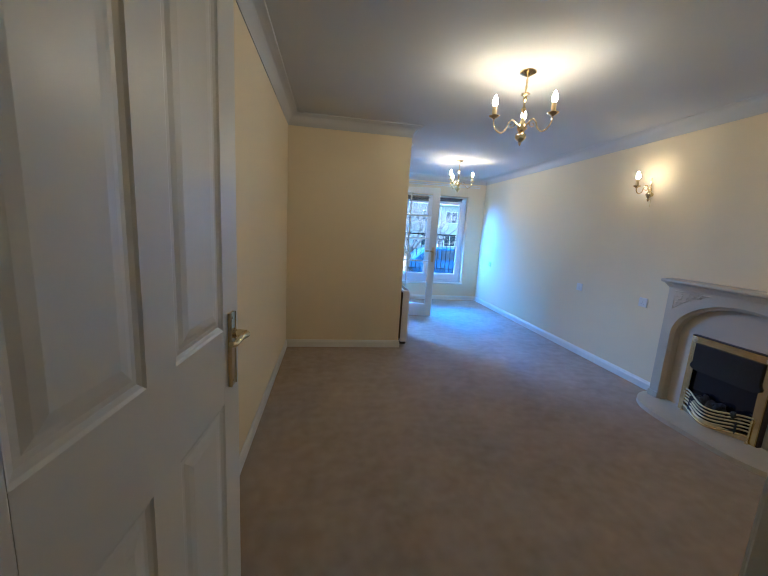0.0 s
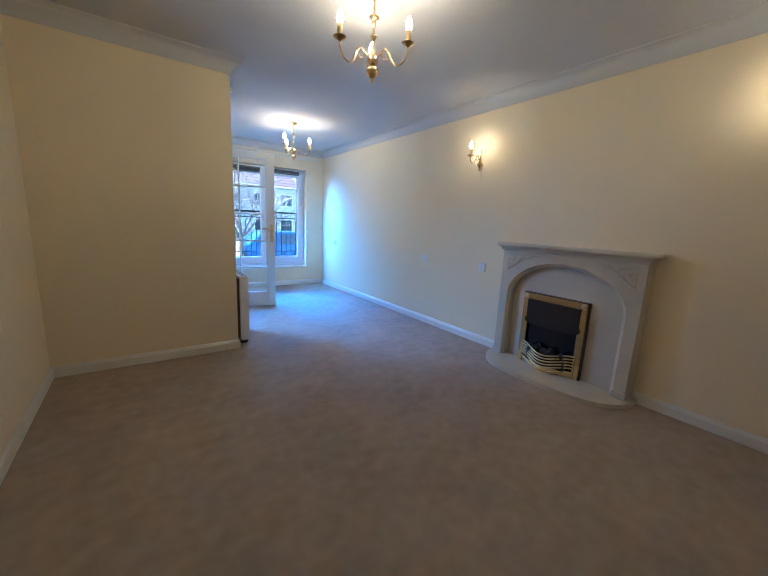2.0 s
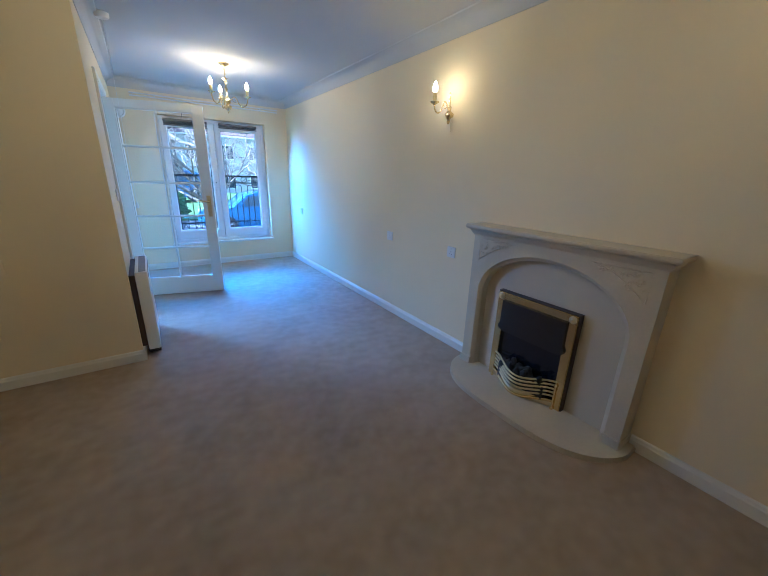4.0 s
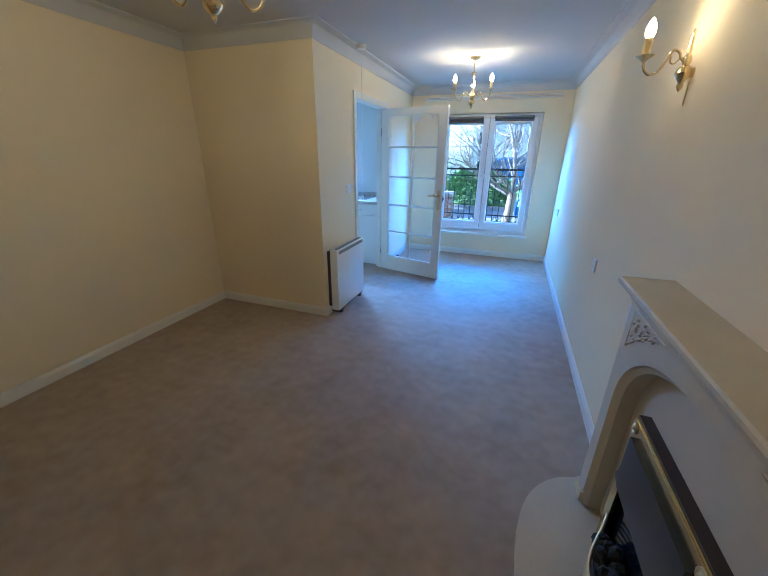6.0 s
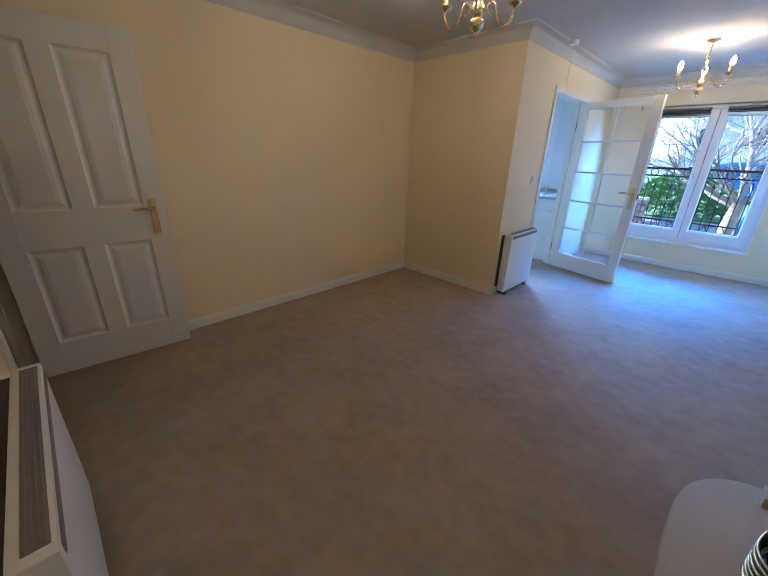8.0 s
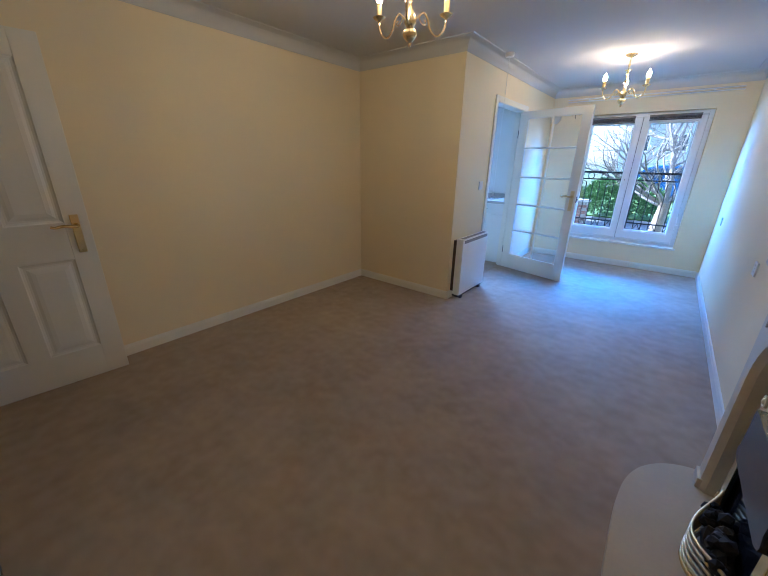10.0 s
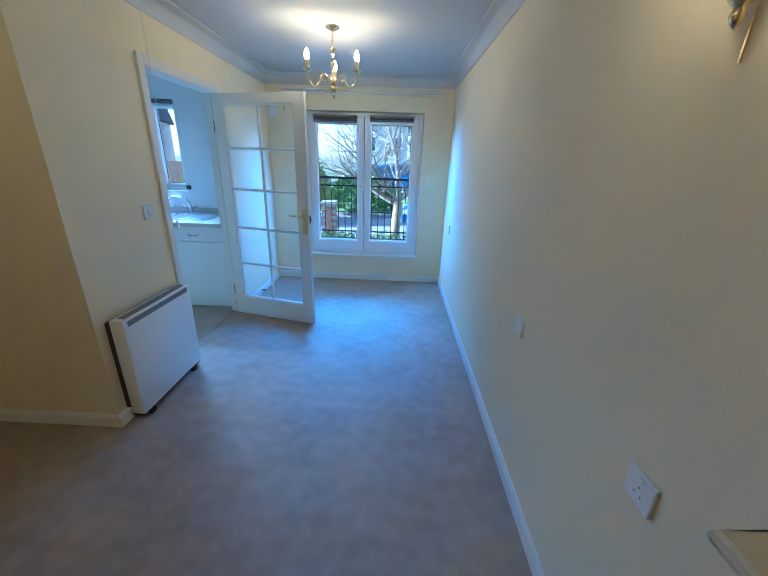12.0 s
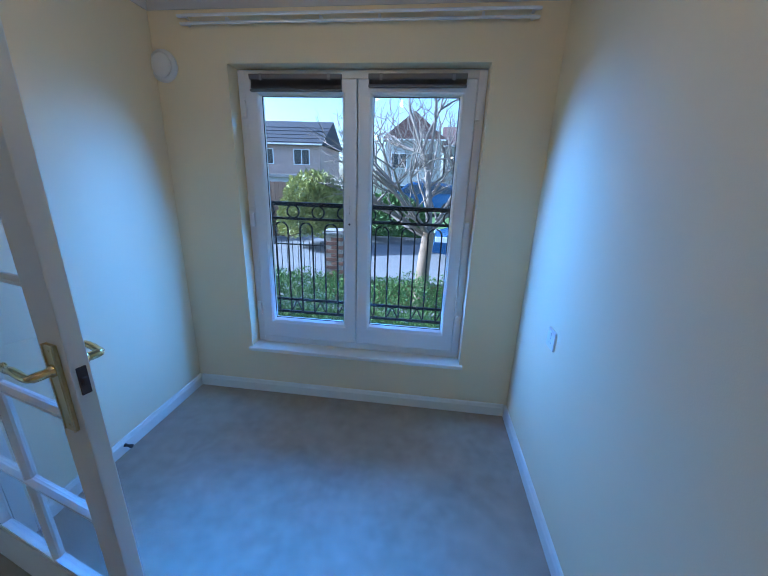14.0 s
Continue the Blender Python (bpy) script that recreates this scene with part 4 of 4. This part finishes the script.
# ---------------------------------------------------------------- outside
g = bmesh.new()
add_box(g, (-600, 7.3, OUT_Z - 1.0), (600, 1500, OUT_Z))
add_box(g, (-600, -600, OUT_Z - 1.0), (600, -1.8, OUT_Z))
add_box(g, (-600, -1.8, OUT_Z - 1.0), (-4.9, 7.3, OUT_Z))
add_box(g, (0.4, -1.8, OUT_Z - 1.0), (600, 7.3, OUT_Z))
structure("ground", g, SOIL, "grass and bare soil around the flats", "ground")
structure("facade", boxes(((-4.95, -1.8, OUT_Z), (-4.8, 6.75, 2.9)), ((0.25, -1.8, OUT_Z), (0.4, 7.3, 2.9)), ((-4.95, -1.95, OUT_Z), (0.4, -1.8, 2.9)), ((-4.95, -1.95, 2.9), (0.4, 7.35, 3.0))), BRICK, "brick outer walls of the flat", "wall")
structure("pavement", box((-60, 10.75, OUT_Z - 0.2), (40, 12.3, OUT_Z + 0.02)), PAVING, "grey paved footway", "pavement")
structure("road", box((-60, 12.35, OUT_Z - 0.3), (60, 19.5, OUT_Z + 0.006)), ASPHALT, "grey asphalt car park", "road")
kerb = boxes(*[((-60 + 0.915 * k, 12.3, OUT_Z - 0.1), (-60 + 0.915 * k + 0.905, 12.35, OUT_Z + 0.03)) for k in range(60, 80)])
structure("kerb", kerb, PAVING, "concrete kerb stones", "kerb")

# iron guard in front of the window
rail = thing("window_guard", pose(0, 7.33, -0.012), "black iron guard rail with rings and arched bars outside the window", "railing")
for z, r in ((1.303, 0.014), (1.203, 0.009), (0.60, 0.009), (0.50, 0.009)):
    part("rail", box((-1.90, -r, z - r), (-0.24, r, z + r), 0.002), IRON, rail)
bars = [-1.851 + 0.0905 * k for k in range(18)]
for k, x in enumerate(bars):
    part("bar", tube([(x, 0, 0.50), (x, 0, 1.13)], 0.0062, 6), IRON, rail)
for a, b in zip(bars[::2], bars[1::2]):
    c, r = (a + b) / 2, (b - a) / 2
    part("arch", tube([(c - r * math.cos(t), 0, 1.13 + r * math.sin(t)) for t in (math.pi * i / 10 for i in range(11))], 0.0062, 6), IRON, rail)
for a, b in zip(bars[1::2], bars[2::2]):
    c = (a + b) / 2
    part("ring", tube([(c + 0.043 * math.cos(t), 0, 1.251 + 0.043 * math.sin(t)) for t in (2 * math.pi * i / 16 for i in range(17))], 0.006, 6), IRON, rail)
for a, b in zip(bars[1::2], bars[2::2]):
    c = (a + b) / 2
    part("scroll", tube(bezier([(c - 0.045, 0, 0.505), (c - 0.02, 0, 0.55), (c, 0, 0.59), (c + 0.02, 0, 0.55), (c + 0.045, 0, 0.505)], 4), 0.005, 6), IRON, rail)


def leaves(count, place, size, seed, name, material, label, category):
    """Many small folded leaves; place gives a random spot and an outward way."""
    rn = random.Random(seed)
    vs, fs = [], []
    for _ in range(count):
        p, out = place(rn)
        d = (Vector(out) + Vector((rn.gauss(0, 0.7), rn.gauss(0, 0.7), rn.gauss(0, 0.7)))).normalized()
        s = size * rn.uniform(0.6, 1.4)
        u = d.cross(Vector((rn.gauss(0, 1), rn.gauss(0, 1), rn.gauss(0, 1)))).normalized()
        i = len(vs)
        p = Vector(p)
        lift = d.cross(u) * s * 0.15
        vs += [p, p + d * s * 0.5 + u * s * 0.28 + lift, p + d * s, p + d * s * 0.5 - u * s * 0.28 + lift]
        fs += [(i, i + 1, i + 2), (i, i + 2, i + 3)]
    me = bpy.data.meshes.new(name)
    me.from_pydata([tuple(v) for v in vs], [], fs)
    me.materials.append(material)
    return tagged(new(name, me), label, category, "", "stuff")


def low_hedge(rn):
    x, y = rn.uniform(-6.5, 3.5), rn.uniform(8.3, 10.6)
    top = 0.72 + 0.05 * (y - 8.4) + 0.12 * noise.noise((x * 1.3, y * 1.3, 0)) + 0.08 * noise.noise((x * 4, y * 4, 3))
    t = rn.random() ** 0.35
    return (x, y, OUT_Z + top * t), (0, -0.3, 1)


leaves(95000, low_hedge, 0.038, 2, "shrub_bed", LEAF, "low green evergreen shrubs in front of the window", "shrubs")


def bush(cx, cy, rx, ry, h):
    def f(rn):
        a, b = rn.uniform(0, 2 * math.pi), math.acos(rn.uniform(-0.2, 1))
        n = 1 + 0.16 * noise.noise((3 * math.cos(a) + cx, 3 * math.sin(a), 3 * math.cos(b)))
        s = rn.uniform(0.80, 1.0) * n
        v = Vector((math.sin(b) * math.cos(a), math.sin(b) * math.sin(a), math.cos(b)))
        return (cx + rx * v.x * s, cy + ry * v.y * s, OUT_Z + 0.35 * h + 0.65 * h * v.z * s), v
    return f


leaves(12000, bush(-4.45, 16.6, 1.15, 1.1, 2.42), 0.15, 5, "conifer_bush", LEAF_GOLD, "rounded yellow-green evergreen bush", "bush")
leaves(5000, bush(-2.2, 19.0, 1.6, 1.2, 1.7), 0.17, 6, "dark_bush", LEAF, "dark green evergreen bush behind the parking", "bush")
leaves(5000, bush(-8.5, 18.0, 1.8, 1.2, 1.6), 0.17, 7, "dark_bush", LEAF, "dark green evergreen bush by the fence", "bush")


def bare_tree(x, y, seed, trunk_h, label, spread=1.0, r0=0.075, lean=(0.12, 0.0), depth=5):
    rn = random.Random(seed)
    d = thing("bare_tree", pose(x, y, OUT_Z), label, "tree", "bare trees")
    top = Vector((lean[0], lean[1], trunk_h))
    part("trunk", tube(bezier([(0, 0, -0.05), (0.02, 0, 0.12), (lean[0] * 0.4, lean[1] * 0.4, trunk_h * 0.55), tuple(top)], 5), [r0 * 1.75] + [r0 * (1.5 - 0.4 * k / 14) for k in range(15)], 12), BARK, d, "pale grey-brown trunk", 60)

    def grow(bm, p, way, length, r, level):
        pts, q, w = [p], p.copy(), way.copy()
        for k in range(4):
            w = (w + Vector((rn.gauss(0, 0.15), rn.gauss(0, 0.15), rn.gauss(0.05, 0.12)))).normalized()
            q = q + w * length / 4
            pts.append(q.copy())
        add_tube(bm, pts, [r * (1 - 0.09 * k) for k in range(5)], 7 if level > 2 else 4)
        if level == 0:
            return
        for k in range(4 if level == 4 else 3):
            at = pts[rn.choice((1, 2, 3, 4))] if k else pts[4]
            nw = (w + Vector((rn.gauss(0, 0.60) * spread, rn.gauss(0, 0.60) * spread, rn.gauss(0.10, 0.45)))).normalized()
            grow(bm, at, nw, length * rn.uniform(0.55, 0.80), max(r * 0.57, 0.0038), level - 1)

    for x, y, z, thick, length, droop in ((0.20, 0.05, 1.0, 0.66, 1.45, 0.05), (-0.75, 0.20, 0.75, 0.52, 1.25, 0.05), (-0.95, -0.15, 0.45, 0.46, 1.10, 0.10), (0.85, -0.1, 0.55, 0.46, 1.0, 0.0), (-0.25, 0.75, 0.8, 0.48, 1.2, 0.0), (-0.35, -0.6, 0.85, 0.42, 1.1, 0.05), (0.55, 0.5, 0.75, 0.40, 1.0, 0.0), (-0.85, 0.45, 0.60, 0.40, 1.15, 0.1)):
        bm = bmesh.new()
        grow(bm, top - Vector((0, 0, droop)), Vector((x * spread, y * spread, z)).normalized(), length, r0 * thick * 0.9, depth - 1)
        part("limb", bm, TWIG, d, "bare pale branches", 70)
    return d


bare_tree(-0.66, 11.0, 12, 1.47, "bare pale-barked tree with a short leaning trunk", 0.9, 0.095, (0.10, 0.0), 5)
bare_tree(2.4, 17.5, 33, 1.7, "bare winter tree beyond the car", 1.0, 0.07, depth=4)

# brick gate pier
pier = thing("brick_pier", pose(-2.25, 11.15, OUT_Z + 0.02), "brick gate pier with a stone cap", "pier")
part("core", box((-0.150, -0.150, 0.0), (0.150, 0.150, 1.33)), MORTAR, pier)
part("cap", boxes(((-0.20, -0.20, 1.33), (0.20, 0.20, 1.37), 0.008), ((-0.17, -0.17, 1.37), (0.17, 0.17, 1.40), 0.012)), PAVING, pier)
bk = box((-0.1075, -0.0325, 0.0), (0.1075, 0.0325, 0.065), 0.003)
bk_mesh = bpy.data.meshes.new("brick")
bk.to_mesh(bk_mesh)
bk.free()
bk_mesh.materials.append(BRICK)
for c in range(17):
    for s in range(4):
        o = 0.0525 if c % 2 == s % 2 else -0.0525
        b = new("brick", bk_mesh)
        b.parent = pier
        b.matrix_basis = pose(0, 0, 0.008 + 0.075 * c, 0, 0, 90 * s) @ pose(o, -0.1275, 0)
low = thing("dwarf_wall", pose(0.6, 11.2, OUT_Z + 0.02), "low brick garden wall beside the pier", "wall")
part("course", box((-2.6, -0.10, 0.0), (3.4, 0.10, 0.45), 0.006), BRICK, low)
part("coping", box((-2.62, -0.13, 0.45), (3.42, 0.13, 0.495), 0.008), PAVING, low)


def car(m, label):
    """A hatchback seen from its side; local x towards its tail, y across."""
    d = thing("parked_car", m, label, "car")
    side = [(0.0, 0.32), (0.02, 0.55), (0.10, 0.72), (0.55, 0.86), (1.05, 0.95), (1.55, 1.36), (1.95, 1.47), (2.9, 1.47), (3.55, 1.34), (3.95, 0.98), (4.15, 0.92), (4.20, 0.55), (4.16, 0.30)]
    under = [(3.72, 0.24), (3.70, 0.40), (3.58, 0.58), (3.38, 0.66), (3.18, 0.58), (3.06, 0.40), (3.04, 0.24), (1.14, 0.24), (1.12, 0.40), (1.00, 0.58), (0.80, 0.66), (0.60, 0.58), (0.48, 0.40), (0.46, 0.26)]
    outline = side + under
    bm = bmesh.new()
    rings = []
    for y, s in ((-0.86, 1.0), (-0.80, 1.02), (-0.3, 1.03), (0.3, 1.03), (0.80, 1.02), (0.86, 1.0)):
        rings.append([bm.verts.new((px, y * (1.0 if pz < 0.97 else 1 - 0.30 * (pz - 0.97)), pz * (s if pz > 0.5 else 1))) for px, pz in outline])
    n = len(outline)
    for a, b in zip(rings, rings[1:]):
        for k in range(n):
            bm.faces.new((a[k], a[(k + 1) % n], b[(k + 1) % n], b[k]))
    bm.faces.new(rings[0][::-1])
    bm.faces.new(rings[-1])
    part("body", bm, CAR_PAINT, d, "glossy blue bodywork", 35)
    for y in (-0.865, 0.865):
        sg = 1 if y > 0 else -1
        for poly in ([(1.22, 0.98), (1.62, 1.32), (2.18, 1.40), (2.18, 0.98)], [(2.26, 0.98), (2.26, 1.40), (2.88, 1.40), (3.40, 1.28), (3.60, 1.02)]):
            bm = bmesh.new()
            add_prism(bm, poly, 0.0, 0.012, "y")
            for v in bm.verts:
                v.co.y = sg * (0.86 * (1 - 0.30 * (v.co.z - 0.97)) + 0.004 + v.co.y)
            part("side_window", bm, DARK_GLASS, d)
        part("door_handle", box((2.02, y - 0.012, 0.86), (2.16, y + 0.012, 0.89), 0.004), CAR_PAINT, d)
        part("headlight", box((0.06, y * 0.985 - 0.02, 0.62), (0.42, y * 0.985 + 0.02, 0.78), 0.012), LAMP_LENS, d)
        part("mirror", box((1.28, y + sg * 0.01, 0.98), (1.42, y + sg * 0.16, 1.10), 0.02), CAR_PAINT, d)
        for x in (0.80, 3.38):
            wl = part("wheel", lathe([(0.315, -0.10), (0.315, 0.10), (0.29, 0.112), (0.22, 0.108), (0.20, 0.09)], 28, pose(x, y - sg * 0.09, 0.315, -90 * sg)), RUBBER, d, "black tyre", 40)
            rim = bmesh.new()
            add_lathe(rim, [(0.205, 0.06), (0.205, 0.098), (0.185, 0.098), (0.178, 0.07)], 28, pose(x, y - sg * 0.09, 0.315, -90 * sg))
            add_lathe(rim, [(0.045, 0.06), (0.045, 0.10), (0.02, 0.105)], 12, pose(x, y - sg * 0.09, 0.315, -90 * sg))
            for k in range(5):
                add_box(rim, (-0.022, 0.03, 0.07), (0.022, 0.19, 0.095), 0.0, pose(x, y - sg * 0.09, 0.315, -90 * sg) @ pose(0, 0, 0, 0, 0, 72 * k))
            part("rim", rim, ALLOY, wl, "five-spoke alloy rim", 40)
    wind = bmesh.new()
    vs = [wind.verts.new(v) for v in ((1.08, -0.76, 0.985), (1.08, 0.76, 0.985), (1.56, 0.66, 1.39), (1.56, -0.66, 1.39))]
    wind.faces.new(vs)
    part("windscreen", wind, DARK_GLASS, d)
    return d


car(pose(-0.40, 15.86, OUT_Z + 0.006), "blue hatchback on the road outside the window")
car(pose(-3.6, 24.6, OUT_Z + 0.50) @ Matrix.Scale(1.18, 4), "blue car parked beyond the grass verge")
verge = bmesh.new()
add_prism(verge, [(19.55, OUT_Z - 0.3), (19.55, OUT_Z + 0.06), (22.6, OUT_Z + 0.50), (60.0, OUT_Z + 0.50), (60.0, OUT_Z - 0.3)], -6.5, 40.0, "x")
structure("verge", verge, GRASS, "grass bank beyond the road", "ground")


def house(m, w, dep, eaves, ridge, wall, label, tiles, gable_front=False):
    """A house with a pitched roof; its front is at local y = 0 and looks towards -y."""
    d = thing("house", m, label, "house", "houses opposite")
    part("wall", box((-w / 2, 0, 0), (w / 2, dep, eaves)), wall, d)
    bm = bmesh.new()
    if gable_front:
        add_prism(bm, [(-w / 2 - 0.3, eaves - 0.1), (w / 2 + 0.3, eaves - 0.1), (0, ridge)], -0.3, dep + 0.3, "y")
    else:
        add_prism(bm, [(-0.4, eaves - 0.1), (dep + 0.4, eaves - 0.1), (dep / 2, ridge)], -w / 2 - 0.3, w / 2 + 0.3, "x")
    rf = part("roof", bm, tiles, d, "tiled pitched roof")
    for k in range(int((ridge - eaves) / 0.32)):
        z = eaves + 0.32 * k
        if not gable_front:
            y = -0.4 + (z - eaves + 0.1) / (ridge - eaves + 0.1) * (dep / 2 + 0.4)
            part("tile_course", box((-w / 2 - 0.3, y - 0.05, z - 0.02), (w / 2 + 0.3, y + 0.03, z + 0.02)), tiles, rf)
    part("gutter", box((-w / 2 - 0.3, -0.48, eaves - 0.20), (w / 2 + 0.3, -0.38, eaves - 0.10), 0.02), UPVC, d, "white gutter and fascia")
    cols = max(int(w / 2.2), 2)
    for row in range(2 if eaves > 3.2 else 1):
        for c in range(cols):
            x = -w / 2 + w * (c + 0.5) / cols
            z = 0.9 + 2.3 * row if eaves > 4.4 else (0.7 if row == 0 else eaves - 1.25)
            wd = part("window", boxes(((x - 0.62, -0.05, z - 0.05), (x + 0.62, -0.01, z), 0.0), ((x - 0.62, -0.05, z + 1.0), (x + 0.62, -0.01, z + 1.06)), ((x - 0.62, -0.05, z), (x - 0.55, -0.01, z + 1.0)), ((x + 0.55, -0.05, z), (x + 0.62, -0.01, z + 1.0)), ((x - 0.03, -0.05, z), (x + 0.03, -0.01, z + 1.0))), UPVC, d, "white framed window")
            part("pane", box((x - 0.56, -0.025, z - 0.01), (x + 0.56, -0.004, z + 1.01)), DARK_GLASS, wd)
    return d


house(pose(-12.9, 31.0, OUT_Z, 0, 0, 3), 8.2, 7.0, 4.70, 6.60, PINK_BRICK, "pale brick house with dark tiled roof across the road", ROOF)
house(pose(-2.0, 32.6, OUT_Z), 4.2, 7.0, 5.3, 7.1, RENDER_WALL, "pale gabled house with red-brown roof behind the bare tree", RED_ROOF, True)
house(pose(5.2, 33.6, OUT_Z), 9.4, 7.0, 5.0, 6.7, RENDER_WALL, "pale rendered house with red-brown roof across the road", RED_ROOF)
house(pose(-24.0, 26.0, OUT_Z, 0, 0, 20), 12.0, 8.0, 5.0, 7.6, RENDER_WALL, "pale rendered house beside the garden", ROOF)
garage = thing("garage", pose(-8.6, 23.0, OUT_Z), "low pale garage with grey flat roof", "garage")
part("wall", box((-1.6, 0, 0), (1.6, 4.0, 2.25)), RENDER_WALL, garage)
part("roof", box((-1.75, -0.15, 2.25), (1.75, 4.15, 2.42), 0.02), PAVING, garage)
part("door", box((-1.2, -0.05, 0.0), (1.2, -0.005, 2.0), 0.01), UPVC, garage, "white up-and-over door")
railing = thing("boundary_railing", pose(0, 11.15, OUT_Z), "thin black iron railing along the footway", "railing")
for z in (0.25, 1.10):
    part("rail", box((-7.0, -0.012, z - 0.012), (-2.43, 0.012, z + 0.012)), IRON, railing)
for k in range(42):
    part("bar", box((-6.95 + 0.11 * k - 0.005, -0.005, 0.02), (-6.95 + 0.11 * k + 0.005, 0.005, 1.18)), IRON, railing)
fence = thing("garden_fence", pose(-8.9, 18.2, OUT_Z), "weathered close-board garden fence", "fence")
for k in range(44):
    part("board", box((-3.2 + 0.15 * k, -0.012, 0.0), (-3.2 + 0.15 * k + 0.142, 0.012, 2.1 + 0.01 * (k % 3)), 0.002), FENCE_WOOD, fence)
for k in range(4):
    part("post", box((-3.2 + 2.1 * k, 0.014, 0), (-3.1 + 2.1 * k, 0.11, 2.15)), FENCE_WOOD, fence)
for z in (0.3, 1.8):
    part("fence_rail", box((-3.2, 0.0125, z), (3.3, 0.05, z + 0.08)), FENCE_WOOD, fence)
